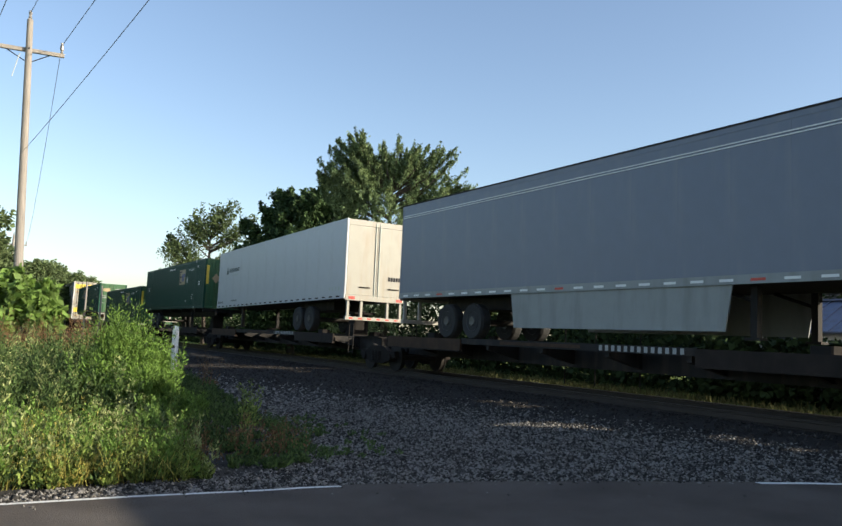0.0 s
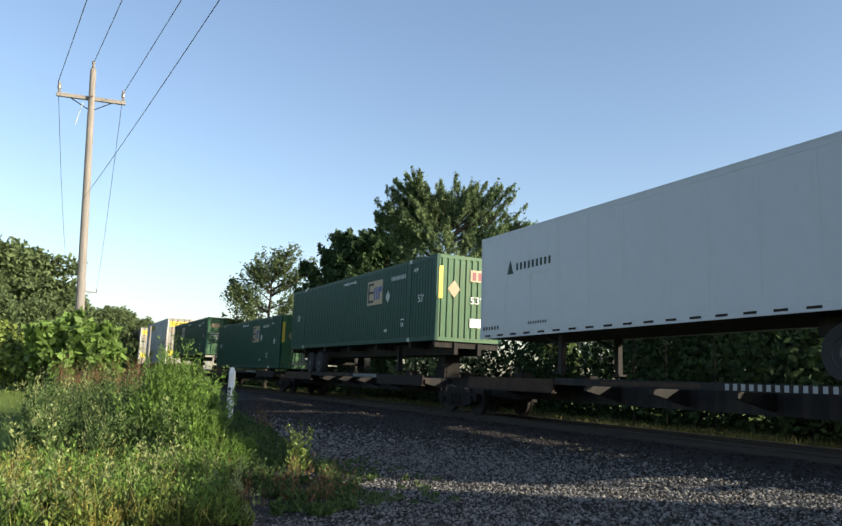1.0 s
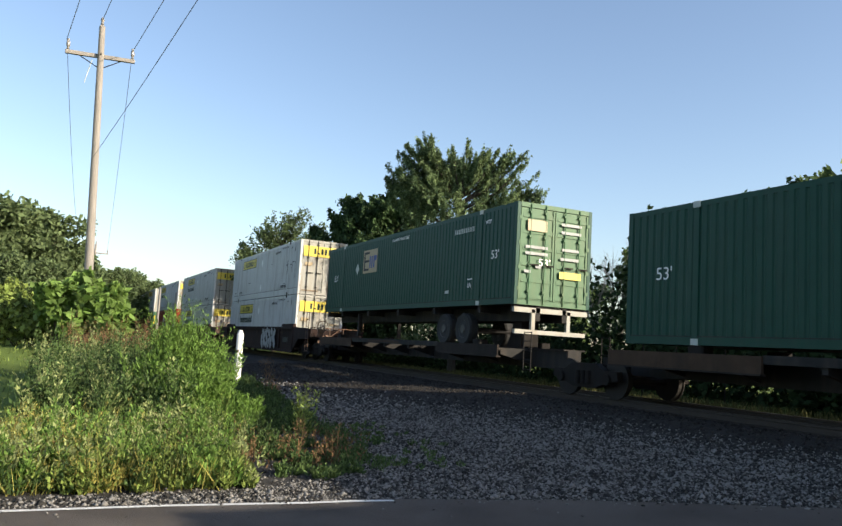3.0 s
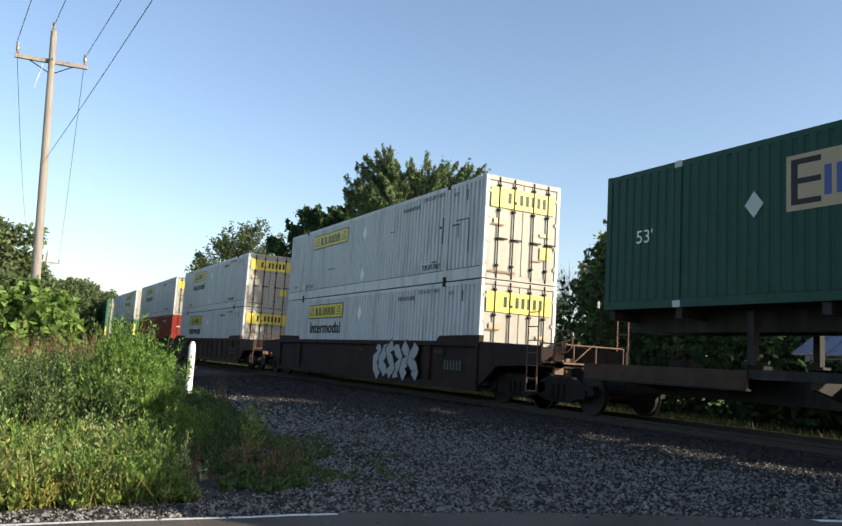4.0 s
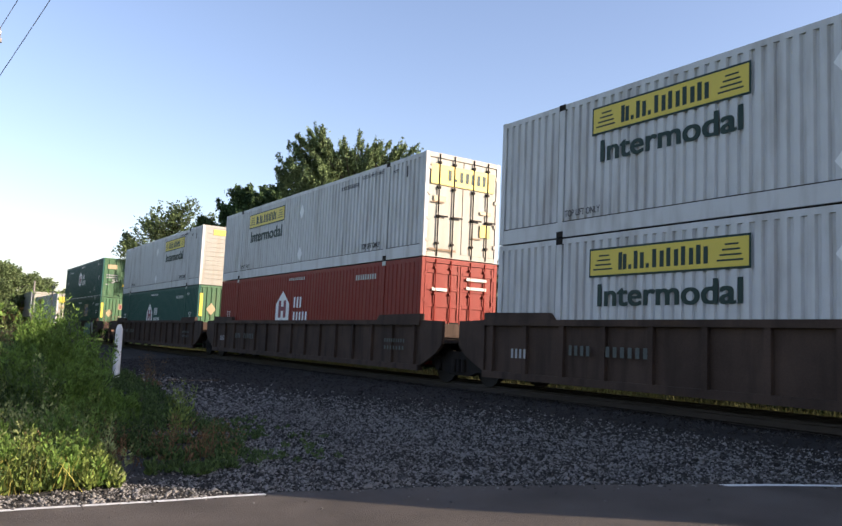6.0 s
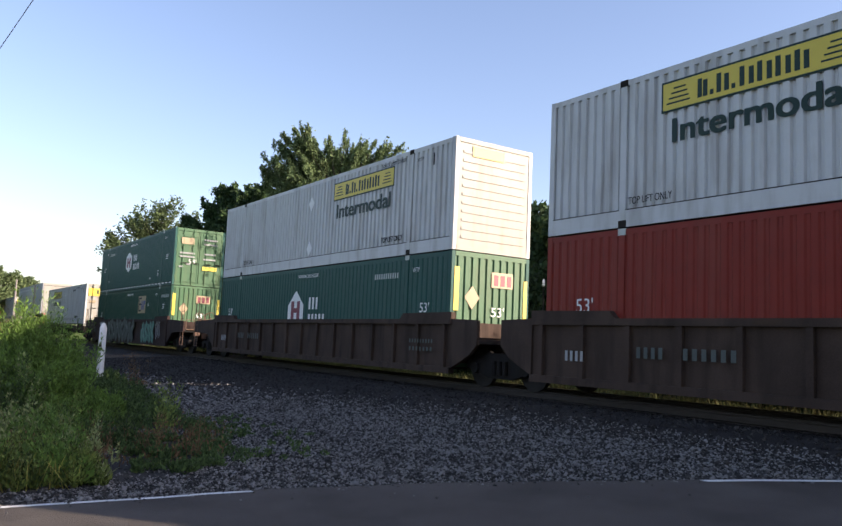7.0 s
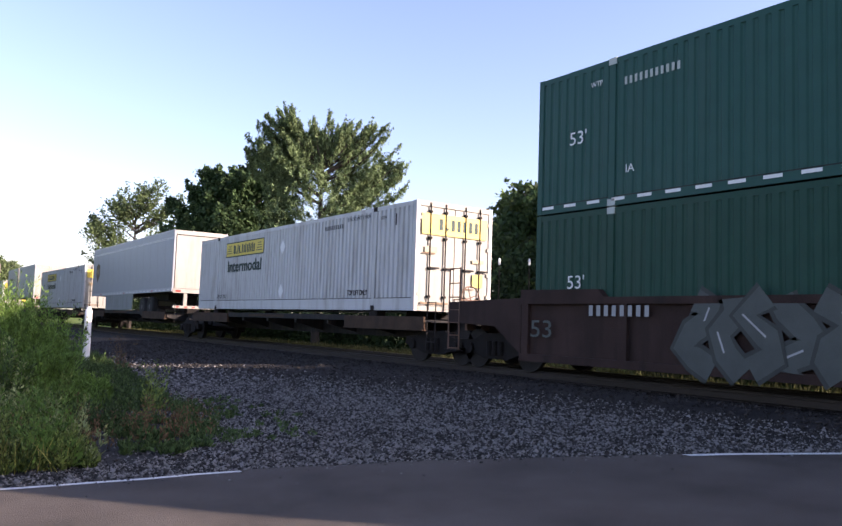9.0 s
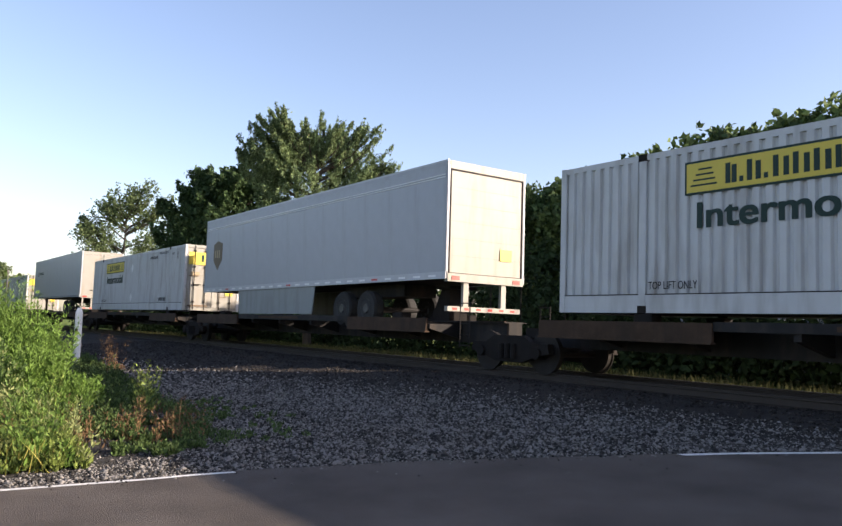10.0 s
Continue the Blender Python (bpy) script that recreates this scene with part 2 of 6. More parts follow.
# ---- building helpers ----
class Geo:
    """Collects vertices and faces of one mesh."""

    def __init__(self):
        self.v, self.f = [], []

    def add(self, v, f):
        k = len(self.v)
        self.v += [tuple(p) for p in v]
        self.f += [tuple(i + k for i in q) for q in f]
        return self

    def box(self, x0, x1, y0, y1, z0, z1, c=0.0):
        """A box, its upright edges chamfered by c."""
        if c:
            ring = [(x0 + c, y0), (x1 - c, y0), (x1, y0 + c), (x1, y1 - c), (x1 - c, y1), (x0 + c, y1), (x0, y1 - c), (x0, y0 + c)]
        else:
            ring = [(x0, y0), (x1, y0), (x1, y1), (x0, y1)]
        return self.prism([(x, y, z0) for x, y in ring], (0, 0, z1 - z0))

    def prism(self, ring, d):
        n = len(ring)
        v = list(ring) + [(p[0] + d[0], p[1] + d[1], p[2] + d[2]) for p in ring]
        f = [tuple(range(n - 1, -1, -1)), tuple(range(n, 2 * n))] + [(i, (i + 1) % n, n + (i + 1) % n, n + i) for i in range(n)]
        return self.add(v, f)

    def tube(self, a, b, r0, r1=None, n=8):
        a, b = Vector(a), Vector(b)
        r1 = r0 if r1 is None else r1
        d = (b - a).normalized()
        u = d.orthogonal().normalized()
        w = d.cross(u)
        v = [a + r0 * (math.cos(2 * math.pi * i / n) * u + math.sin(2 * math.pi * i / n) * w) for i in range(n)]
        v += [b + r1 * (math.cos(2 * math.pi * i / n) * u + math.sin(2 * math.pi * i / n) * w) for i in range(n)]
        f = [tuple(range(n - 1, -1, -1)), tuple(range(n, 2 * n))] + [(i, (i + 1) % n, n + (i + 1) % n, n + i) for i in range(n)]
        return self.add(v, f)

    def lathe(self, profile, centre, axis='Y', n=20):
        """A solid of revolution: profile of (radius, along)."""
        v, f = [], []
        for r, t in profile:
            for i in range(n):
                a = 2 * math.pi * i / n
                p = (r * math.cos(a), t, r * math.sin(a)) if axis == 'Y' else (r * math.cos(a), r * math.sin(a), t)
                v.append((p[0] + centre[0], p[1] + centre[1], p[2] + centre[2]))
        for k in range(len(profile) - 1):
            for i in range(n):
                f.append((k * n + i, k * n + (i + 1) % n, (k + 1) * n + (i + 1) % n, (k + 1) * n + i))
        f += [tuple(range(n - 1, -1, -1)), tuple(range((len(profile) - 1) * n, len(profile) * n))]
        return self.add(v, f)

    def mesh(self, name, mat):
        me = bpy.data.meshes.new(name)
        me.from_pydata(self.v, [], self.f)
        bm = bmesh.new()
        bm.from_mesh(me)
        bmesh.ops.recalc_face_normals(bm, faces=bm.faces)
        bm.to_mesh(me)
        bm.free()
        me.materials.append(M[mat] if isinstance(mat, str) else mat)
        return me


def part(name, geo, mat, parent, label="", at=None):
    ob = new(name, geo.mesh(name, mat) if isinstance(geo, Geo) else geo)
    ob.parent = parent
    if at is not None:
        ob.matrix_basis = at
    if label:
        ob["label"] = label
    return ob


def thing(name, label, category, group="", kind=""):
    return tagged(new(name), label, category, group, kind)


def box(*a):
    return Geo().box(*a)


def words(text, size, mat, parent, m, label="", wide=None, bold=0.0):
    """Lettering as a thin mesh; wide: its length in metres."""
    cu = bpy.data.curves.new("lettering", 'FONT')
    cu.body, cu.size, cu.extrude = text, size, 0.0015
    tmp = bpy.data.objects.new("lettering", cu)
    scene.collection.objects.link(tmp)
    dg = bpy.context.evaluated_depsgraph_get()
    me = bpy.data.meshes.new_from_object(tmp.evaluated_get(dg))
    bpy.data.objects.remove(tmp)
    me.materials.clear()
    me.materials.append(M[mat])
    co = np.empty(len(me.vertices) * 3)
    me.vertices.foreach_get("co", co)
    co = co.reshape(-1, 3)
    co[:, 0] -= co[:, 0].min()
    if wide:
        co[:, 0] *= wide / co[:, 0].max()
    me.vertices.foreach_set("co", co.ravel())
    if bold:
        bm, src = bmesh.new(), me.copy()
        for k, (dx, dy) in enumerate(((0, 0), (bold, 0), (0, bold * 0.5), (bold, bold * 0.5))):
            src2 = src.copy()
            src2.transform(Matrix.Translation((dx, dy, -0.0006 * k)))
            bm.from_mesh(src2)
        bm.to_mesh(me)
        bm.free()
    ob = new("lettering", me)
    ob.parent, ob.matrix_basis = parent, m
    if label:
        ob["label"] = label
    return ob


MOVERS = []


def on_train(ob, s, z, tilt=0):
    """ob goes with the train: s is its middle along the track at 5 s."""
    MOVERS.append((ob, s, z, tilt))
    ob.matrix_basis = pose(s, YC, z, 0, tilt, 0)
    return ob


YC, RAIL = 12.77, 0.66          # the track's middle and the top of its rails
CL, CW, CH = 16.154, 1.295, 2.896   # container: length, half width, height
F1, F2 = -CW - 0.004, CW + 0.004


def corrugated(x0, x1, y, side, z0, z1, pitch=0.222, depth=0.045):
    """A wall of pressed ribs from x0 to x1; side -1 faces -y."""
    n = max(1, round((x1 - x0) / pitch))
    p = (x1 - x0) / n
    g = Geo()
    xs = []
    for i in range(n):
        a = x0 + i * p
        xs += [(a, 1), (a + 0.22 * p, 1), (a + 0.36 * p, 0), (a + 0.86 * p, 0)]
    xs.append((x1, 1))
    v, f = [], []
    for x, up in xs:
        yy = y - side * depth * up
        v += [(x, yy, z0), (x, yy, z1), (x, y - side * 0.06, z1), (x, y - side * 0.06, z0)]
    for i in range(len(xs) - 1):
        k = 4 * i
        f += [(k, k + 4, k + 5, k + 1), (k + 2, k + 6, k + 7, k + 3), (k + 1, k + 5, k + 6, k + 2), (k + 3, k + 7, k + 4, k)]
    g.add(v, f)
    return g


def turned(g):
    """The same geometry with x and y exchanged, so that a side wall becomes an end wall."""
    g.v = [(y, x, z) for x, y, z in g.v]
    return g


def container(name, label, paint, door, doors_at, panelled, group="train load"):
    """A 53 ft box with ribbed sides; doors_at +1 or -1 along x."""
    t = thing(name, label, "container", group)
    H = CL / 2
    rb = 0.33 if paint == "white" else 0.17
    for side in (-1, 1):
        y = side * CW
        for a, b in ((-H + 0.15, -6.13), (-5.97, 5.97), (6.13, H - 0.15)):
            c = corrugated(a, b, y, side, rb, CH - 0.12, depth=0.045 if paint == 'white' else 0.02)
            part("side_wall", c, paint, t)
        lo, hi = sorted((y, y - side * 0.06))
        part("bottom_rail", box(-H + 0.15, H - 0.15, lo, hi, 0.0, rb), paint, t)
        part("rail_seam", box(-H + 0.15, H - 0.15, *sorted((y - side * 0.03, y + side * 0.001)), rb - 0.008, rb + 0.012), "black", t)
        part("top_rail", box(-H + 0.15, H - 0.15, lo, hi, CH - 0.12, CH - 0.01), paint, t)
        for x in (-6.05, 6.05):
            part("stacking_post", box(x - 0.08, x + 0.08, *sorted((y + side * 0.006, y - side * 0.09)), 0.0, CH - 0.0, 0.01), paint, t)
            for z in (-0.002, CH - 0.128):
                part("corner_casting", box(x - 0.1, x + 0.1, *sorted((y + side * 0.010, y - side * 0.1)), z, z + 0.13, 0.012), "pale_print" if paint != "white" else "iron", t)
        for x in (-H, H):
            part("corner_post", box(*sorted((x, x - math.copysign(0.15, x))), *sorted((y + side * 0.003, y - side * 0.12)), 0.0, CH, 0.012), paint, t)
    part("roof", box(-H + 0.1, H - 0.1, -CW + 0.06, CW - 0.06, CH - 0.06, CH - 0.015), paint, t)
    part("floor_frame", box(-H + 0.1, H - 0.1, -CW + 0.06, CW - 0.06, 0.02, 0.15), "black", t)
    # the closed end
    s = -doors_at
    if panelled:
        g = turned(corrugated(-CW + 0.13, CW - 0.13, s * H, s, 0.12, CH - 0.12, 0.24, 0.04))
    else:
        g = box(*sorted((s * (H - 0.06), s * (H - 0.02))), -CW + 0.12, CW - 0.12, 0.12, CH - 0.12)
        for k in range(11):
            z = 0.3 + k * 0.22
            part("end_slat", box(*sorted((s * (H - 0.019), s * H)), -CW + 0.25, CW - 0.25, z, z + 0.07), door, t)
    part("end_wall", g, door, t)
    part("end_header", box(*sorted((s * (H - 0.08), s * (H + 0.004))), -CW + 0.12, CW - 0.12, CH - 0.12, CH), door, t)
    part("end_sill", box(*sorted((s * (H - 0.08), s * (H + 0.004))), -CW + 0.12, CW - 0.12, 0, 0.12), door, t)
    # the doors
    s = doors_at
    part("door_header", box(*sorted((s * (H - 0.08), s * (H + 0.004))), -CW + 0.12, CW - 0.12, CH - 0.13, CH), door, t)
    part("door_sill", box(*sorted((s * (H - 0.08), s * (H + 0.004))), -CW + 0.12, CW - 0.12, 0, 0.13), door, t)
    for a, b in ((-CW + 0.13, -0.015), (0.015, CW - 0.13)):
        g = box(*sorted((s * (H - 0.07), s * (H - 0.03))), a, b, 0.14, CH - 0.14)
        d = part("door", g, door, t)
        if panelled:
            for k in range(6):
                z = 0.18 + k * 0.46
                part("door_rib", box(*sorted((s * (H - 0.029), s * (H - 0.005))), a + 0.07, b - 0.07, z, z + 0.1), door, d)
            for e in (a, b - 0.06):
                part("door_edge", box(*sorted((s * (H - 0.029), s * (H - 0.003))), e, e + 0.06, 0.16, CH - 0.16), door, d)
        for k in (0.28, 0.72):
            y = a + (b - a) * k
            rod = Geo().tube((s * (H + 0.018), y, 0.03), (s * (H + 0.018), y, CH - 0.03), 0.02, n=8)
            for z in (0.35, 1.1, 1.9, 2.6):
                rod.box(*sorted((s * (H - 0.03), s * (H + 0.045))), y - 0.045, y + 0.045, z, z + 0.06)
            part("lock_rod", rod, "iron" if not panelled else door, d)
            part("door_handle", box(*sorted((s * (H + 0.03), s * (H + 0.055))), y - 0.02, y + 0.3, 1.12, 1.16, 0.005), "iron", d)
        for z in (0.4, 1.0, 1.7, 2.4):
            y = a if a < -0.5 else b
            part("hinge", box(*sorted((s * (H - 0.03), s * (H + 0.012))), y - 0.05, y + 0.05, z, z + 0.1), door, d)
    return t


def flat(parent, x0, x1, z0, z1, mat, name="sticker", y=None, label="", lift=0.0):
    """A thin sticker on the side that faces -y."""
    y = F1 - lift if y is None else y
    return part(name, box(x0, x1, y - 0.004, y, z0, z1), mat, parent, label)


def flat_end(parent, y0, y1, z0, z1, mat, x=CL / 2 + 0.01, name="sticker", label=""):
    return part(name, box(x, x + 0.004, y0, y1, z0, z1), mat, parent, label)


def shape(parent, pts, mat, name="emblem", lift=0.0, label="", y=None):
    """A flat outline on the side that faces -y."""
    y = F1 - lift if y is None else y
    return part(name, Geo().prism([(x, y, z) for x, z in pts], (0, -0.004, 0)), mat, parent, label)


def side_words(parent, text, size, mat, x, z, wide=None, label="", y=None, bold=0.0):
    return words(text, size, mat, parent, pose(x, (F1 if y is None else y) - 0.003, z, 90), label, wide, bold)


def end_words(parent, text, size, mat, y, z, wide=None, x=CL / 2 + 0.012):
    return words(text, size, mat, parent, pose(x, y, z, 90, 0, 90), "", wide)


def bars(parent, x0, x1, z, h, n, mat, y=None):
    """Unreadable or numbered marks as plain bars."""
    w = (x1 - x0) / n
    for i in range(n):
        flat(parent, x0 + i * w, x0 + (i + 0.5) * w, z, z + h, mat, "mark", y)


def yellow_panel(t, x0, word=True):
    """The yellow banner with dark print, and the word under it."""
    b = flat(t, x0, x0 + 3.62, 2.02, 2.60, "ink", "banner", label="yellow banner with a dark border")
    part("banner_field", box(x0 + 0.04, x0 + 3.58, F1 - 0.009, F1 - 0.004, 2.06, 2.56), "yellow", b)
    for i, w in enumerate((0.2, 0.07, 0.24, 0.07, 0.26, 0.26, 0.26, 0.24)):
        x = x0 + 0.78 + (0, 0.25, 0.38, 0.67, 0.82, 1.14, 1.46, 1.78)[i]
        if w < 0.1:
            part("print_bar", box(x, x + w, F1 - 0.013, F1 - 0.009, 2.14, 2.23), "ink", b)
        else:
            for k, e in ((0, 0.34), (1, 0.30)):
                part("print_bar", box(x + k * (w - 0.09), x + k * (w - 0.09) + 0.09, F1 - 0.013, F1 - 0.009, 2.14, 2.14 + e), "ink", b)
    for x in (x0 + 0.12, x0 + 2.98):
        for k in range(4):
            part("print_bar", box(x + 0.05 * k, x + 0.5 - 0.03 * k, F1 - 0.013, F1 - 0.009, 2.16 + 0.09 * k, 2.19 + 0.09 * k), "ink", b)
    if word:
        side_words(t, "Intermodal", 0.62, "ink", x0 + 0.24, 1.44, 3.2, "dark green lettering", F1 - 0.004, 0.035)


def diamond(t, x, z, mat, r=0.26):
    shape(t, [(x, z - r), (x + r * 0.8, z), (x, z + r), (x - r * 0.8, z)], mat, "placard")


def white_box(label, doors_at, word=True):
    t = container("freight_container", label, "white", "dimmed_white", doors_at, False)
    yellow_panel(t, -5.15 if doors_at > 0 else 1.58, word=word)
    for z in (2.15, 0.62):
        diamond(t, 0.05 if doors_at > 0 else -0.02, z, "white_print", 0.25)
    side_words(t, "TOP LIFT ONLY", 0.22, "black_print", 4.62, 0.42, 1.12, bold=0.012)
    side_words(t, "TOP LIFT ONLY", 0.2, "black_print", -5.9, 0.42, 1.0)
    side_words(t, "STACK LIMIT 3 HIGH", 0.15, "black_print", 4.5, 2.62, 1.3)
    side_words(t, "WTP", 0.16, "black_print", 6.35, 2.5, 0.3)
    bars(t, 3.1, 4.3, 2.45, 0.13, 9, "black_print")
    for x in (7.1,):
        flat(t, x, x + 0.06, 2.3, 2.62, "black_print", "mark")
    if doors_at > 0:
        b = flat_end(t, -CW + 0.18, CW - 0.2, 2.02, 2.58, "yellow", name="banner", label="yellow banner across the doors")
        for i in range(7):
            flat_end(b, -0.55 + i * 0.2, -0.44 + i * 0.2, 2.16, 2.16 + (0.08 if i == 1 else 0.3), "ink", CL / 2 + 0.016, "print_bar")
        for y, z, w, h in ((-1.08, 1.5, 0.42, 0.04), (0.3, 0.62, 0.4, 0.03), (-1.1, 0.18, 0.9, 0.06)):
            flat_end(t, y, y + w, z, z + h, "stain", name="rust_mark")
        flat_end(t, 0.62, 0.98, 0.7, 1.05, "yellow")
        flat_end(t, -1.0, -0.6, 1.55, 1.7, "tan")
        flat_end(t, 0.6, 1.0, 1.35, 1.45, "tan")
    else:
        flat_end(t, -0.75, 0.3, 2.45, 2.72, "yellow", CL / 2 + 0.004)
    return t


def tan_logo(t, x, z, w=1.5, h=0.95):
    """A tan square with dark and blue letter-like shapes, drawn as plain bars."""
    b = flat(t, x, x + w, z, z + h, "tan", "emblem", label="tan square emblem with dark and blue shapes")
    f = lambda a, c, d, e, m: part("emblem_bar", box(x + a * w, x + c * w, F1 - 0.009, F1 - 0.004, z + d * h, z + e * h), m, b)
    f(0.06, 0.14, 0.1, 0.92, "black_print")
    for d in (0.1, 0.47, 0.82):
        f(0.14, 0.42, d, d + 0.1, "black_print")
    for a in (0.46, 0.6, 0.74):
        f(a, a + 0.08, 0.2, 0.72, "blue")
    f(0.76, 0.95, 0.5, 0.72, "blue")


def green_box(label, paint, doors_at, logo=True, marks="left"):
    t = container("freight_container", label, paint, "sunlit_green", doors_at, True)
    if logo:
        tan_logo(t, 2.08 if doors_at < 0 else -3.66, 1.52)
    if marks == "left":
        diamond(t, 4.12 if doors_at < 0 else -4.3, 1.75, "pale_print", 0.24)
    elif marks == "right":
        diamond(t, 4.12, 1.95, "pale_print", 0.12)
    side_words(t, "53'", 0.36, "white_print", 6.75, 1.72 if marks == "right" else 1.35, 0.42)
    side_words(t, "53'", 0.38, "white_print", -7.15, 1.35, 0.45)
    side_words(t, "WARNING HIGH CUBE", 0.16, "white_print", -0.7, 2.56, 1.5)
    side_words(t, "WTP", 0.18, "white_print", 5.4 if marks == "right" else 6.35, 2.42, 0.32)
    if marks != "right":
        side_words(t, "IA", 0.24, "white_print", 5.4, 0.55, 0.22)
        flat(t, 5.36, 5.66, 0.8, 0.83, "white_print", "mark")
    x = {"left": 4.4, "plain": 4.4, "right": 6.5, "far": -5.75}[marks]
    bars(t, x, x + 1.3, 2.3, 0.15, 11, "pale_print")
    if marks == "far":
        side_words(t, "WTP", 0.16, "white_print", -6.6, 2.42, 0.3)
        side_words(t, "IA", 0.22, "white_print", -5.7, 0.6, 0.2)
    flat(t, 3.9, 4.15, 0.42, 0.52, "pale_print", "mark")
    e = CL / 2 + 0.01
    if doors_at < 0:
        flat_end(t, 0.0, 0.72, 2.05, 2.45, "tan", e)
        for i in range(3):
            flat_end(t, 0.08 + 0.22 * i, 0.22 + 0.22 * i, 2.1, 2.38, "wine", e + 0.005, "mark")
        part("placard", Geo().prism([(e, y, z) for y, z in ((-0.62, 1.45), (-0.38, 1.75), (-0.62, 2.05), (-0.86, 1.75))], (0.004, 0, 0)), "tan", t)
        end_words(t, "53'", 0.34, "white_print", 0.02, 1.3, 0.42, e)
        flat_end(t, 0.02, 0.52, 0.5, 0.8, "white_print", e)
        flat_end(t, -1.2, -1.05, 1.4, 2.5, "yellow", e)
        flat_end(t, 1.1, 1.22, 1.0, 2.3, "yellow", e)
    else:
        flat_end(t, -0.95, -0.3, 2.1, 2.42, "tan", e + 0.02)
        for i, (y, z, w, m) in enumerate(((0.2, 2.35, 0.7, "white_print"), (0.2, 2.12, 0.7, "pale_print"), (-1.0, 1.6, 0.75, "white_print"), (-1.0, 1.42, 0.75, "pale_print"), (0.25, 1.62, 0.6, "white_print"), (0.2, 1.35, 0.65, "white_print"), (0.18, 0.82, 0.75, "yellow"), (-1.02, 0.9, 0.22, "white_print"), (-0.65, 1.05, 0.2, "white_print"))):
            flat_end(t, y, y + w, z, z + (0.08 if m != "yellow" else 0.2), "skirt" if m != "yellow" else m, e + 0.02)
        end_words(t, "53'", 0.3, "white_print", -0.55, 1.12, 0.4, e + 0.02)
    return t


def house_logo(t, x, z, w=1.25, h=1.3, hexagon=False):
    """A white house-like badge with dark red bars, and two lines of bars beside it."""
    if hexagon:
        pts = [(x, z + 0.22 * h), (x + w / 2, z), (x + w, z + 0.22 * h), (x + w, z + 0.78 * h), (x + w / 2, z + h), (x, z + 0.78 * h)]
    else:
        pts = [(x, z), (x + w, z), (x + w, z + 0.62 * h), (x + w * 0.5, z + h), (x, z + 0.62 * h)]
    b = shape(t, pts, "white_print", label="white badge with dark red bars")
    f = lambda a, c, d, e, m: part("emblem_bar", box(x + a * w, x + c * w, F1 - 0.012, F1 - 0.004, z + d * h, z + e * h), m, b)
    f(0.22, 0.4, 0.22, 0.72, "wine")
    f(0.6, 0.78, 0.22, 0.72, "wine")
    f(0.4, 0.6, 0.42, 0.54, "wine")
    for row, (n, zz) in enumerate(((3, 0.5), (5, 0.08))):
        for i in range(n):
            f(1.35 + i * 0.21, 1.35 + i * 0.21 + 0.10, zz, zz + 0.3, "white_print")


# ---- trailers ----
def tyre_pair(t, x, zc, r=0.5):
    """A road axle with a wheel at each side."""
    for side in (-1, 1):
        y = side * 1.05
        w = part("wheel", Geo().lathe([(r * 0.55, -0.14), (r * 0.92, -0.16), (r, -0.1), (r, 0.1), (r * 0.92, 0.16), (r * 0.55, 0.14)], (x, y, zc), n=24), "rubber", t, "black tyre")
        part("rim", Geo().lathe([(0.05, -0.16), (0.12, -0.165), (r * 0.34, -0.09), (r * 0.5, -0.12), (r * 0.56, -0.15), (r * 0.56, 0.12)], (x, y, zc), n=20), "alloy", w)
    part("axle", Geo().tube((x, -1.0, zc), (x, 1.0, zc), 0.07), "black", t)


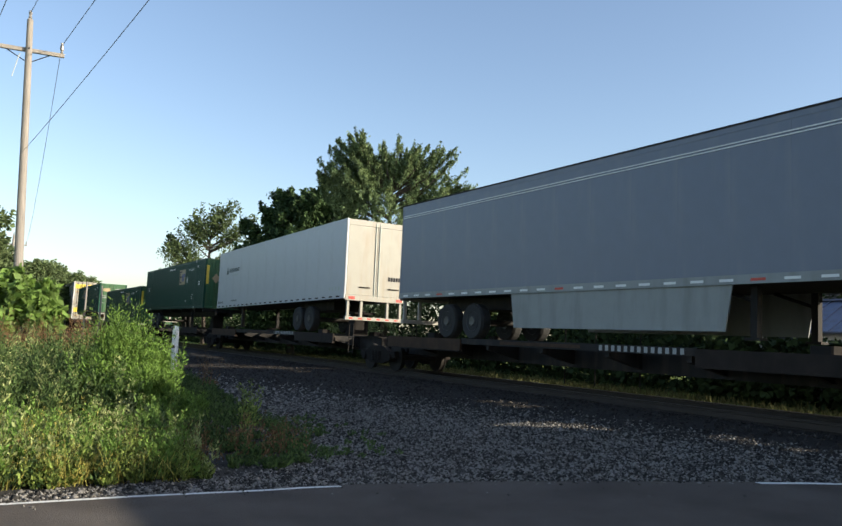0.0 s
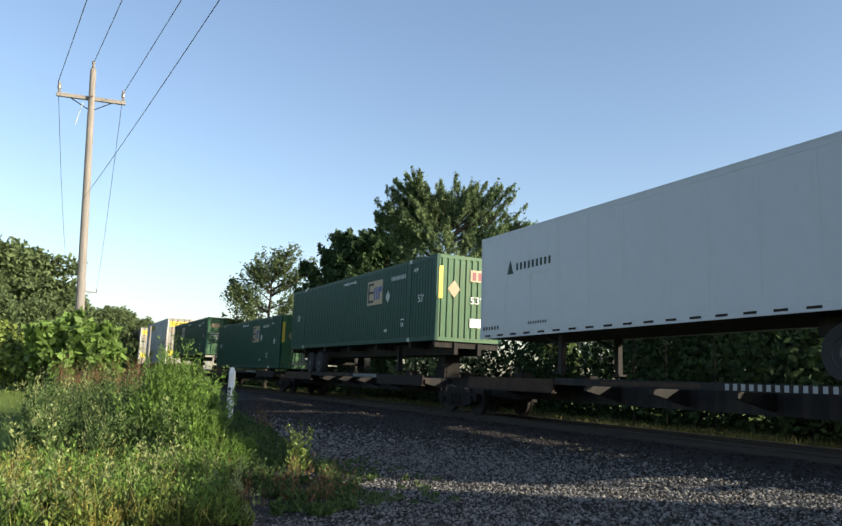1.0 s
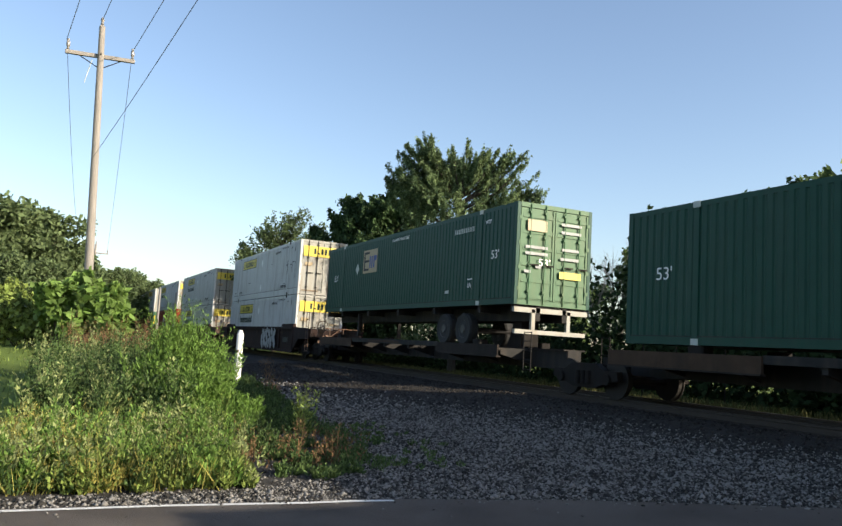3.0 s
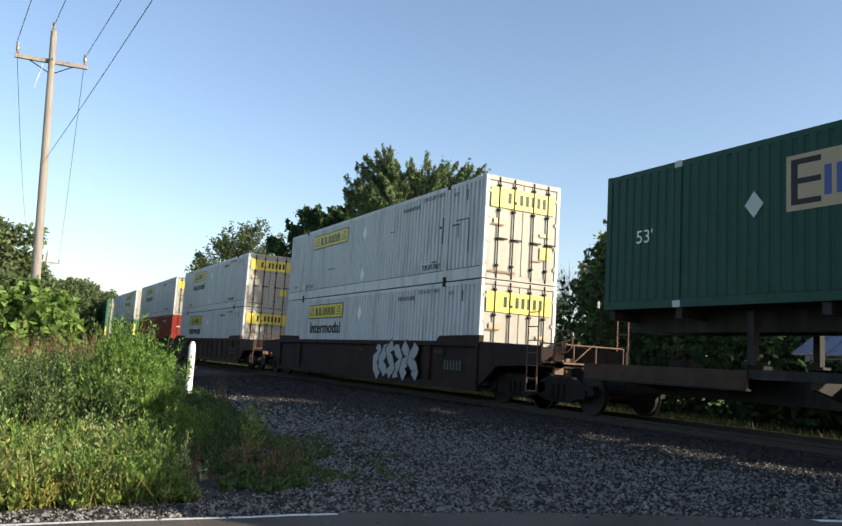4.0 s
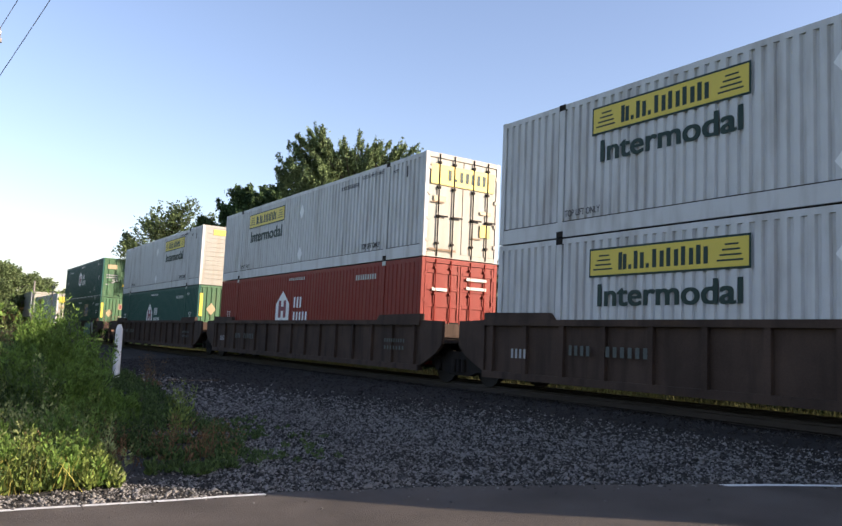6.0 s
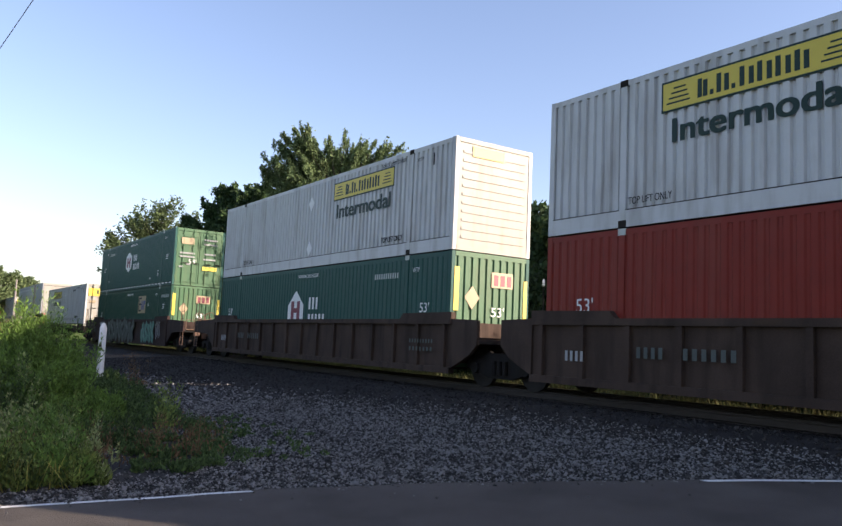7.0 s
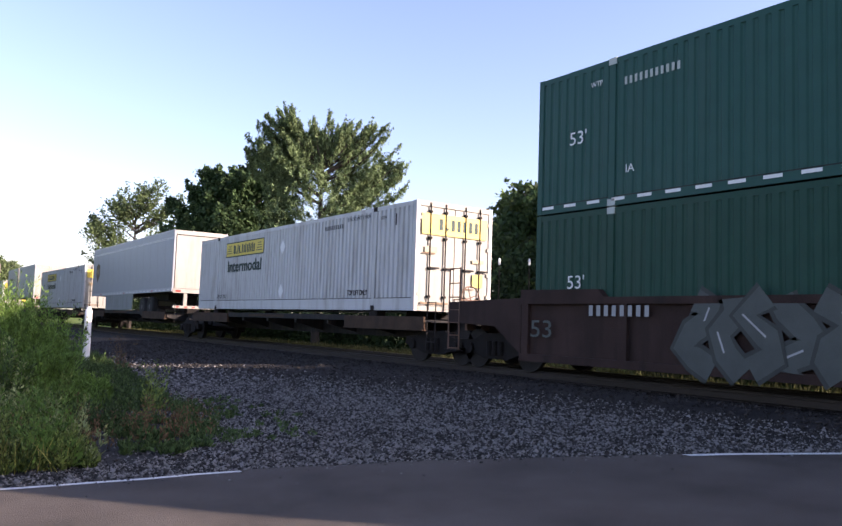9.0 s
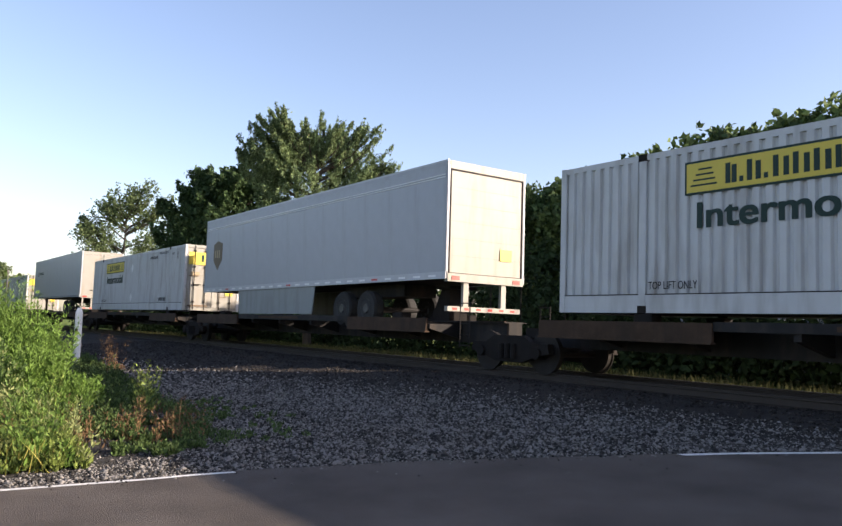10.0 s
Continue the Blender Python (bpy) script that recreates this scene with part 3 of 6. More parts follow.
def trailer(name, label, skin, rear, h, wheels, skirt=None, ribs=False, roll_door=False):
    """A road trailer; z = 0 is the underside of its box, 'rear' +1 or -1 along x."""
    t = thing(name, label, "trailer", "train load")
    H = 8.08
    for side in (-1, 1):
        y = side * CW
        n = 13
        w = (2 * H - 0.16) / n
        panel = box(0.0006, w - 0.0006, *sorted((y, y - side * 0.04)), 0.16, h - 0.14).mesh("wall_panel", skin)
        part("wall_lining", box(-H + 0.08, H - 0.08, *sorted((y - side * 0.042, y - side * 0.05)), 0.16, h - 0.14), skin, t)
        for i in range(n):
            part("wall_panel", panel, None, t, at=pose(-H + 0.08 + i * w, 0, 0))
        if ribs:
            for i in range(1, n):
                x = -H + 0.08 + i * (2 * H - 0.16) / n
                part("seam_strip", box(x - 0.035, x + 0.035, *sorted((y + side * 0.003, y)), 0.17, h - 0.15), skin, t)
        part("bottom_rail", box(-H, H, *sorted((y + side * 0.01, y - side * 0.06)), 0.0, 0.17), "skirt" if skin == "grey_trailer" else "trailer", t)
        part("roof_edge", box(-H, H, *sorted((y + side * 0.012, y - side * 0.02)), h - 0.03, h + 0.012), "black" if skin == "grey_trailer" else "trailer", t)
        part("top_rail", box(-H, H, *sorted((y + side * 0.006, y - side * 0.06)), h - 0.14, h - 0.02), skin, t)
        if not ribs:
            for z in (h - 0.42, h - 0.36):
                part("moulding", box(-H + 0.1, H - 0.1, *sorted((y + side * 0.012, y)), z, z + 0.022), "white_print", t)
        for i in range(24):
            x = -H + 0.3 + i * 0.66
            part("reflector", box(x, x + 0.3, *sorted((y + side * 0.014, y + side * 0.01)), 0.05, 0.1), "iron" if ribs else "reflect_red" if i % 8 == 3 else "white_print", t)
        for x in (-H, H):
            part("corner_post", box(*sorted((x, x - math.copysign(0.08, x))), *sorted((y + side * 0.008, y - side * 0.08)), 0.0, h, 0.015), skin, t)
    part("roof", box(-H + 0.02, H - 0.02, -CW + 0.03, CW - 0.03, h - 0.05, h - 0.005), "white_print", t)
    part("floor", box(-H + 0.05, H - 0.05, -CW + 0.06, CW - 0.06, 0.02, 0.14), "black", t)
    part("front_wall", box(*sorted((-rear * H, -rear * (H - 0.06))), -CW + 0.08, CW - 0.08, 0.14, h - 0.05), skin, t)
    e, s = rear * H, rear
    part("rear_header", box(*sorted((e, e - s * 0.08)), -CW + 0.08, CW - 0.08, h - 0.2, h), "dimmed_white", t)
    part("rear_sill", box(*sorted((e + s * 0.02, e - s * 0.1)), -CW + 0.05, CW - 0.05, -0.06, 0.14), "dimmed_white", t)
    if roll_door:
        door = part("roll_door", box(*sorted((e - s * 0.07, e - s * 0.05)), -CW + 0.1, CW - 0.1, 0.15, h - 0.2), "dimmed_white", t)
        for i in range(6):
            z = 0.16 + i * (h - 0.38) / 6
            part("door_slat", box(*sorted((e - s * 0.048, e - s * 0.02)), -CW + 0.1, CW - 0.1, z, z + (h - 0.38) / 6 - 0.003), "dimmed_white", door)
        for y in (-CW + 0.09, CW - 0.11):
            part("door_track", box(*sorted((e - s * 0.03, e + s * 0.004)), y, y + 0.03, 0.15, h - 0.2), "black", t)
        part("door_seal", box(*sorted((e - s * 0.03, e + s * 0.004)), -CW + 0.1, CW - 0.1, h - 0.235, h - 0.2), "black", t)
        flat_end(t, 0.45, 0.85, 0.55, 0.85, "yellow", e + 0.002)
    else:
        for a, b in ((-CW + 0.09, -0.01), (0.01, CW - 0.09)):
            d = part("door", box(*sorted((e - s * 0.06, e - s * 0.01)), a, b, 0.15, h - 0.21), "dimmed_white", t)
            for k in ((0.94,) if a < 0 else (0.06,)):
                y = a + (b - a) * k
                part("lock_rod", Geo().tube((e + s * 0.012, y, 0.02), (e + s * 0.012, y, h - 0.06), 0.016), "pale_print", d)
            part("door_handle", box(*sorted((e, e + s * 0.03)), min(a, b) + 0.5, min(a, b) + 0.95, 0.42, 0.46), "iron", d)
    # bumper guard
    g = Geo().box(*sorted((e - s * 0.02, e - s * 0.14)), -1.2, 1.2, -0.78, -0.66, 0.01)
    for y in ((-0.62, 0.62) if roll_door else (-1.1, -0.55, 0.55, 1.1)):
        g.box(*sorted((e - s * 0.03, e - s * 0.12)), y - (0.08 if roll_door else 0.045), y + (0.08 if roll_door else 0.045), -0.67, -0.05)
    part("rear_guard", g, "dimmed_white", t, "white bumper guard with red marks")
    for i in range(6):
        part("guard_tape", box(*sorted((e - s * 0.02, e - s * 0.015)), -1.05 + i * 0.38, -0.9 + i * 0.38, -0.75, -0.69), "reflect_red", t)
    for y in (-1.0, 1.0):
        part("tail_lamp", box(*sorted((e + s * 0.02, e + s * 0.035)), y - 0.12, y + 0.12, -0.02, 0.08), "reflect_red", t)
    # running gear
    for x in wheels:
        tyre_pair(t, x, -0.70)
    wm = sum(wheels) / len(wheels)
    part("bogie_frame", box(wm - 1.6, wm + 1.6, -0.55, 0.55, -0.35, 0.0), "black", t)
    x = -rear * 4.6
    for side in (-1, 1):
        g = Geo().box(x - 0.07, x + 0.07, *sorted((side * 0.85, side * 0.99)), -0.95, 0.0)
        g.box(x - 0.16, x + 0.16, *sorted((side * 0.8, side * 1.04)), -1.0, -0.95)
        g.tube((x, side * 0.92, -0.3), (x - 0.9, side * 0.92, 0.0), 0.035)
        part("landing_leg", g, "black", t)
    if skirt:
        for side in (-1, 1):
            y = side * (CW - 0.03)
            a, b = skirt
            part("side_skirt", Geo().prism([(a, y, 0.0), (b, y, 0.0), (b - 0.15, y, -0.86), (a + 0.15, y, -0.86)], (0, 0.03, 0)), "skirt", t, "flat pale side skirt")
    return t


def chassis(s, z, rear, wheels):
    """A bare road chassis under a container; z is its top."""
    t = thing("container_chassis", "black steel road chassis under a green container", "chassis", "train load")
    H = 8.05
    for y in (-0.45, 0.45):
        part("main_beam", box(-H, H, y - 0.07, y + 0.07, -0.42, -0.02), "black", t)
    for x in (-7.9, -6.05, -3, 0, 3, 6.05, 7.9):
        part("cross_beam", box(x - 0.08, x + 0.08, -1.22, 1.22, -0.2, -0.004), "black", t)
    for x in wheels:
        tyre_pair(t, x, -0.70)
    x = -rear * 4.6
    for side in (-1, 1):
        g = Geo().box(x - 0.07, x + 0.07, *sorted((side * 0.85, side * 0.99)), -0.98, -0.1)
        g.box(x - 0.16, x + 0.16, *sorted((side * 0.8, side * 1.04)), -1.03, -0.98)
        part("landing_leg", g, "black", t)
    e = rear * H
    g = Geo().box(*sorted((e, e - rear * 0.12)), -1.2, 1.2, -0.8, -0.68)
    for y in (-0.6, 0.6):
        g.box(*sorted((e, e - rear * 0.1)), y - 0.06, y + 0.06, -0.69, -0.1)
    g.box(*sorted((e, e - rear * 0.1)), -1.25, 1.25, -0.2, -0.06)
    part("rear_guard", g, "dimmed_white", t, "white-painted rear bumper")
    return on_train(t, s, z)


# ---- railcars ----
def bogie(parent, x):
    """A two-axle truck: side frames, bolster, springs, four wheels. z = 0 is the rail top."""
    g = Geo()
    for side in (-1, 1):
        y = side * 1.0
        ring = [(x - 1.25, 0.42), (x - 1.2, 0.62), (x - 0.75, 0.62), (x - 0.45, 0.78), (x + 0.45, 0.78), (x + 0.75, 0.62), (x + 1.2, 0.62), (x + 1.25, 0.42), (x + 0.85, 0.34), (x + 0.4, 0.2), (x - 0.4, 0.2), (x - 0.85, 0.34)]
        g.prism([(a, y - 0.08, b) for a, b in ring], (0, 0.16, 0))
        for k in (-0.2, 0, 0.2):
            g.tube((x + k, y - side * -0.1, 0.28), (x + k, y - side * -0.1, 0.6), 0.07)
        for ax in (-0.89, 0.89):
            g.tube((x + ax, y - 0.14, 0.42), (x + ax, y + 0.14, 0.42), 0.13, n=12)
    g.box(x - 0.22, x + 0.22, -1.0, 1.0, 0.45, 0.75)
    b = part("truck", g, "iron", parent, "grimy cast-steel truck")
    for ax in (-0.89, 0.89):
        for side in (-1, 1):
            y = side * 0.76
            part("wheel", Geo().lathe([(0.1, -0.09 * side), (0.36, -0.05 * side), (0.42, -0.06 * side), (0.42, 0.06 * side), (0.45, 0.065 * side), (0.45, 0.09 * side), (0.1, 0.09 * side)], (x + ax, y, 0.42), n=28), "wheel", b)
        part("axle", Geo().tube((x + ax, -0.75, 0.42), (x + ax, 0.75, 0.42), 0.085), "iron", b)
    return b


def coupler(parent, x, d):
    g = Geo().box(*sorted((x - d * 0.9, x + d * 0.35)), -0.09, 0.09, 0.72, 0.95, 0.02)
    g.box(*sorted((x + d * 0.35, x + d * 0.65)), -0.16, 0.14, 0.68, 1.0, 0.05)
    part("coupler", g, "iron", parent)
    part("air_hose", Geo().tube((x, 0.35, 0.75), (x + d * 0.35, 0.38, 0.4), 0.025).tube((x + d * 0.35, 0.38, 0.4), (x + d * 0.7, 0.3, 0.42), 0.025), "rubber", parent)


def spine_unit(paint, trays, front=False, back=False, hitch=1):
    """One platform of an articulated spine car; x = 0 is the middle of its load."""
    t = thing("spine_railcar", "dark rusty spine railcar with wheel platforms at both ends", "railcar", "train cars")
    E = 9.2
    part("spine", box(-E, E, -0.24, 0.24, 0.55, 1.05, 0.03), "black", t)
    part("spine_flange", box(-E, E, -0.36, 0.36, 1.05, 1.08), "black", t)
    for a, b in trays:
        part("wheel_platform", box(a, b, -1.28, 1.28, 0.98, 1.04), "black", t)
        for side in (-1, 1):
            # rear plates are ochre: yellow light on the deck edge, put into colour
            part("platform_side", box(a, b, *sorted((side * 1.28, side * 1.34)), 0.80, 1.12), "ochre" if a < 0 else paint, t, "brown steel side plate, rear ones toned yellow-lit")
            part("platform_lip", box(a, b, *sorted((side * 1.22, side * 1.37)), 0.765, 0.80), paint, t)
    for side in (-1, 1):
        part("side_rail", box(trays[0][1], trays[-1][0], *sorted((side * 1.24, side * 1.3)), 0.98, 1.14), "black", t)
        part("reflector_stripe", box(-2.6, 0.4, *sorted((side * 1.306, side * 1.3)), 1.02, 1.1), "ochre", t)
    for x in (-7.4, -5.4, -3.2, -1.0, 1.2, 3.4, 5.6, 7.4):
        part("cross_bearer", Geo().prism([(x - 0.06, -1.26, 0.98), (x - 0.06, -0.24, 0.98), (x - 0.06, -0.24, 0.62), (x - 0.06, -1.26, 0.86)], (0.12, 0, 0)).prism([(x - 0.06, 1.26, 0.98), (x - 0.06, 0.24, 0.98), (x - 0.06, 0.24, 0.62), (x - 0.06, 1.26, 0.86)], (0.12, 0, 0)), "black", t)
    for x in (-6.05, 6.05):
        for side in (-1, 1):
            part("container_pedestal", box(x - 0.2, x + 0.2, *sorted((side * 0.95, side * 1.28)), 1.04, 1.26, 0.03), "iron", t)
    hx = hitch * 6.9
    g = Geo().prism([(hx - 0.7, -0.3, 1.05), (hx + 0.1, -0.3, 1.05), (hx + 0.1, -0.3, 1.9), (hx - 0.25, -0.3, 1.9)], (0, 0.6, 0))
    g.box(hx - 0.4, hx + 0.35, -0.45, 0.45, 1.9, 1.98, 0.05)
    part("trailer_hitch", g, "iron", t)
    bogie(t, -9.8)
    part("articulation", box(-10.1, -9.1, -0.3, 0.3, 0.6, 0.95, 0.04), "iron", t)
    if front:
        bogie(t, 8.7)
        coupler(t, 10.0, 1)
    if back:
        coupler(t, -10.3, -1)
    # bridge step and grab irons
    for side in (-1, 1):
        g = Geo()
        for x in (8.7, 9.05):
            g.tube((x, side * 1.3, 0.45), (x, side * 1.3, 1.5), 0.014, n=6)
        for z in (0.5, 0.75, 1.0, 1.25, 1.48):
            g.tube((8.7, side * 1.3, z), (9.05, side * 1.3, z), 0.012, n=6)
        part("ladder", g, "wheel", t)
    return t


def brake_wheel(parent, x, y, z):
    g = Geo()
    n = 16
    for i in range(n):
        a, b = 2 * math.pi * i / n, 2 * math.pi * (i + 1) / n
        g.tube((x, y + 0.28 * math.cos(a), z + 0.28 * math.sin(a)), (x, y + 0.28 * math.cos(b), z + 0.28 * math.sin(b)), 0.016, n=6)
    for i in range(4):
        a = math.pi * i / 2 + 0.3
        g.tube((x, y, z), (x, y + 0.28 * math.cos(a), z + 0.28 * math.sin(a)), 0.012, n=6)
    part("brake_wheel", g, "orange", parent, "round hand-brake wheel")


def well_unit(paint, ribbed, left, right, label):
    """A double-stack well; left/right: 'end' (own truck and coupler) or 'joint' (shared truck)."""
    t = thing("well_railcar", label, "railcar", "train cars")
    W, Z0, Z1 = 1.47, 0.27, 1.56
    X = 8.35
    for side in (-1, 1):
        y = side * W
        part("side_sheet", box(-X, X, *sorted((y - side * 0.09, y - side * 0.13)), Z0, Z1 - 0.05), paint, t)
        part("top_chord", box(-X, X, *sorted((y + side * 0.01, y - side * 0.15)), Z1 - 0.13, Z1, 0.0), paint, t)
        part("bottom_chord", box(-X, X, *sorted((y, y - side * 0.16)), Z0 - 0.03, Z0 + 0.12), paint, t)
        xs = [-X + 0.3 + i * (2 * X - 0.6) / 14 for i in range(15)] if ribbed else [-X + 0.15, -5.6, 5.6, X - 0.15]
        for x in xs:
            part("side_post", box(x - (0.06 if ribbed else 0.1), x + (0.06 if ribbed else 0.1), *sorted((y - side * 0.005, y - side * 0.1)), Z0 + 0.12, Z1 - 0.13), paint, t)
        for s in (-1, 1):
            part("container_guide", Geo().prism([(s * X, y - side * 0.02, Z1), (s * (X - 2.3), y - side * 0.02, Z1), (s * (X - 2.15), y - side * 0.02, Z1 + 0.15), (s * X, y - side * 0.02, Z1 + 0.17)], (0, -side * 0.14, 0)), paint, t)
    for x in (-6.05, -2, 2, 6.05):
        part("floor_beam", box(x - 0.25, x + 0.25, -1.35, 1.35, Z0, 0.385), "black", t)
    for s, kind in ((-1, left), (1, right)):
        tip = 10.9 if kind == 'end' else 9.35
        part("end_bulkhead", box(*sorted((s * X, s * (X + 0.1))), -1.34, 1.34, 0.5, 1.5), paint, t)
        for side in (-1, 1):
            y = side * W
            ring = [(s * X, Z1), (s * tip, Z1 - 0.03), (s * tip, 0.95), (s * (tip - 0.25), 0.72), (s * (X + 0.3), 0.5), (s * X, Z0 + 0.1)] if kind == 'joint' else [(s * X, Z1), (s * tip, Z1 - 0.08), (s * tip, Z1 - 0.55), (s * (X + 0.85), Z1 - 0.62), (s * (X + 0.35), 0.6), (s * X, Z0 + 0.1)]
            part("end_side", Geo().prism([(a, y - side * 0.13, b) for a, b in ring], (0, side * 0.09, 0)), paint, t)
        part("end_deck", box(*sorted((s * (X + 0.1), s * tip)), -1.34, 1.34, 0.98, 1.08), "black", t)
        part("draft_sill", box(*sorted((s * X, s * (tip + 0.2))), -0.25, 0.25, 0.68, 1.0, 0.03), paint, t)
        part("walkway", box(*sorted((s * (X + 0.35), s * (tip - 0.05))), -1.3, 1.3, 1.09, 1.13), "iron", t)
        if kind == 'end':
            bogie(t, s * 9.55)
            coupler(t, s * 11.1, s)
            for side in (-1, 1):
                g = Geo()
                for x in (tip - 0.42, tip - 0.02):
                    g.tube((s * x, side * 1.42, 0.35), (s * x, side * 1.42, 2.3), 0.018, n=6)
                for z in (0.4, 0.7, 1.0, 1.3, 1.6, 1.93, 2.28):
                    g.tube((s * (tip - 0.42), side * 1.42, z), (s * (tip - 0.02), side * 1.42, z), 0.014, n=6)
                # orange here stands in for sunlight on the ladder posts
                part("ladder", g, "orange", t, "ladder coloured orange for its sunlit posts")
                part("step", box(*sorted((s * (tip - 0.45), s * tip)), side * 1.42 - 0.1, side * 1.42 + 0.1, 0.33, 0.37), "iron", t)
            g = Geo().box(*sorted((s * (tip - 0.1), s * tip)), -0.92, -0.62, 0.82, 1.5, 0.02)
            g.box(*sorted((s * (tip - 0.2), s * (tip - 0.1))), -0.5, -0.28, 0.7, 1.22, 0.02)
            g.box(*sorted((s * (tip - 0.06), s * tip)), -1.3, 1.3, 1.02, 1.12, 0.01)
            g.tube((s * (tip - 0.05), -1.3, 1.55), (s * (tip - 0.05), 1.3, 1.55), 0.018)
            g.tube((s * (tip - 0.05), -0.3, 1.12), (s * (tip - 0.05), 0.25, 1.55), 0.018)
            for y in (-1.3, -0.3, 0.4, 1.3):
                g.tube((s * (tip - 0.05), y, 1.1), (s * (tip - 0.05), y, 1.55), 0.018)
            part("end_equipment", g, "orange", t, "rust-orange brake gear and hand rails")
            brake_wheel(t, s * (tip + 0.06), -0.72, 1.62)
        elif s < 0:
            bogie(t, -9.75)
            part("articulation", box(-10.2, -9.3, -0.35, 0.35, 0.62, 1.0, 0.05), "iron", t)
    return t


# ---- ground ----
def smooth(a):
    a = np.clip(a, 0, 1)
    return a * a * (3 - 2 * a)


def height(x, y):
    """The lie of the land: road level, a bank to the west, the raised track bed."""
    x, y = np.asarray(x, float), np.asarray(y, float)
    bed = np.interp(y, [2.5, 4.5, 7.7, 10.5, 11.0, 14.8, 16.0], [0, 0.07, 0.30, 0.46, 0.48, 0.48, 0.36])
    bank = 0.85 * smooth((-x - 11.5) / 16.0)
    return np.maximum(bed, bank * (1 - smooth((y - 2.8) / 3.2)))


ROAD = [(-8.0, -400), (-7.95, -60), (-7.76, -8), (-7.79, -0.3), (-7.80, 1.1), (-7.70, 2.75), (-7.48, 3.6), (-6.95, 4.9), (-5.75, 6.6), (-4.9, 7.8), (-4.2, 8.7), (-3.2, 10.4), (-2.6, 12.8), (-1.6, 15.5), (0, 19), (3, 26), (12, 45), (60, 120)]


def road_x(y):
    return np.interp(y, [p[1] for p in ROAD], [p[0] for p in ROAD])


def axis_steps(lo, hi, fine_lo, fine_hi, step):
    a = list(np.arange(fine_lo, fine_hi + step / 2, step))
    d, x = step, fine_lo
    while x > lo:
        d *= 1.35
        x -= d
        a.insert(0, x)
    d, x = step, fine_hi
    while x < hi:
        d *= 1.35
        x += d
        a.append(x)
    return np.array(a)


def sheet(name, gx, gy, lift, mat, keep=None):
    X, Y = np.meshgrid(gx, gy)
    Z = height(X, Y) + lift
    nx, ny = len(gx), len(gy)
    v = np.stack([X, Y, Z], -1).reshape(-1, 3)
    idx = np.arange(nx * ny).reshape(ny, nx)
    f = np.stack([idx[:-1, :-1], idx[:-1, 1:], idx[1:, 1:], idx[1:, :-1]], -1).reshape(-1, 4)
    if keep is not None:
        c = v[f].mean(1)
        f = f[keep(c[:, 0], c[:, 1])]
    me = bpy.data.meshes.new(name)
    me.from_pydata(v.tolist(), [], f.tolist())
    me.materials.append(M[mat])
    for p in me.polygons:
        p.use_smooth = True
    return new(name, me)


def lot_y(x):
    """Where the pale gravel ends and the grimy strip along the track begins."""
    return np.interp(x, [-40, -25, -16, -8, -4], [4.6, 5.8, 7.3, 8.9, 9.4])


def veg_y(x):
    """The edge between the weeds and the gravel."""
    return np.interp(x, [-60, -31, -25, -20, -16, -12.5, -10.4, -9.5, -8.9, -8.5, -8.3, -8.1], [8.2, 7.0, 6.0, 5.5, 4.9, 4.4, 4.1, 3.7, 3.3, 2.5, 0.9, -8.0])


ground = tagged(sheet("ground", axis_steps(-2500, 2500, -40, 6, 0.5), axis_steps(-2500, 2500, -6, 20, 0.4), 0.0, "soil"), "dark gravelly ground beside the track", "ground", kind="structure")
# grass over the soil: by slots on the same sheet
ground.data.materials.append(M["lawn"])
ground.data.materials.append(M["ballast"])
for p in ground.data.polygons:
    x, y, _ = p.center
    if lot_y(x) < y < 15.4 and y > veg_y(x):
        p.material_index = 2
    elif (x < -27 and y < veg_y(x) - 1.5) or (x < -12.5 and y < -0.17 * x - 1.2) or y >= 15.4 or x > 6:
        p.material_index = 1


def strip(name, ys, x0, x1, lift, mat, label, category):
    v, f = [], []
    for i, y in enumerate(ys):
        a, b = road_x(y) + x0, road_x(y) + x1
        for k in range(13):
            x = a + (b - a) * k / 12
            v.append((x, y, float(height(x, y)) + lift))
        if i:
            f += [((i - 1) * 13 + k, (i - 1) * 13 + k + 1, i * 13 + k + 1, i * 13 + k) for k in range(12)]
    me = bpy.data.meshes.new(name)
    me.from_pydata(v, [], f)
    me.materials.append(M[mat])
    return tagged(new(name, me), label, category, kind="structure")


ys = np.concatenate([np.linspace(-300, -10, 30), np.linspace(-9.5, 10.4, 90)])
strip("road", ys, 0.0, 9.2, 0.012, "asphalt", "worn dark asphalt road beside the gravel", "road")
strip("road_line", np.concatenate([np.linspace(-300, -10, 30), np.linspace(-9.5, 3.25, 60)]), 0.05, 0.125, 0.017, "line", "worn white edge line along the road", "road line")
strip("road_line", np.linspace(7.3, 10.4, 16), 0.05, 0.16, 0.017, "line", "worn white edge line along the road", "road line")


# ---- track ----
track = tagged(new("railway_track"), "single railway track on grimy ballast", "railway track", kind="structure")
for side in (-1, 1):
    y = YC + side * 0.755
    ring = [(y - 0.075, 0.47), (y + 0.075, 0.47), (y + 0.075, 0.49), (y + 0.012, 0.51), (y + 0.012, 0.61), (y + 0.036, 0.62), (y + 0.036, RAIL), (y - 0.036, RAIL), (y - 0.036, 0.62), (y - 0.012, 0.61), (y - 0.012, 0.51), (y - 0.075, 0.49)]
    part("rail", Geo().prism([(-600, a, b) for a, b in ring], (800, 0, 0)), "rail", track)
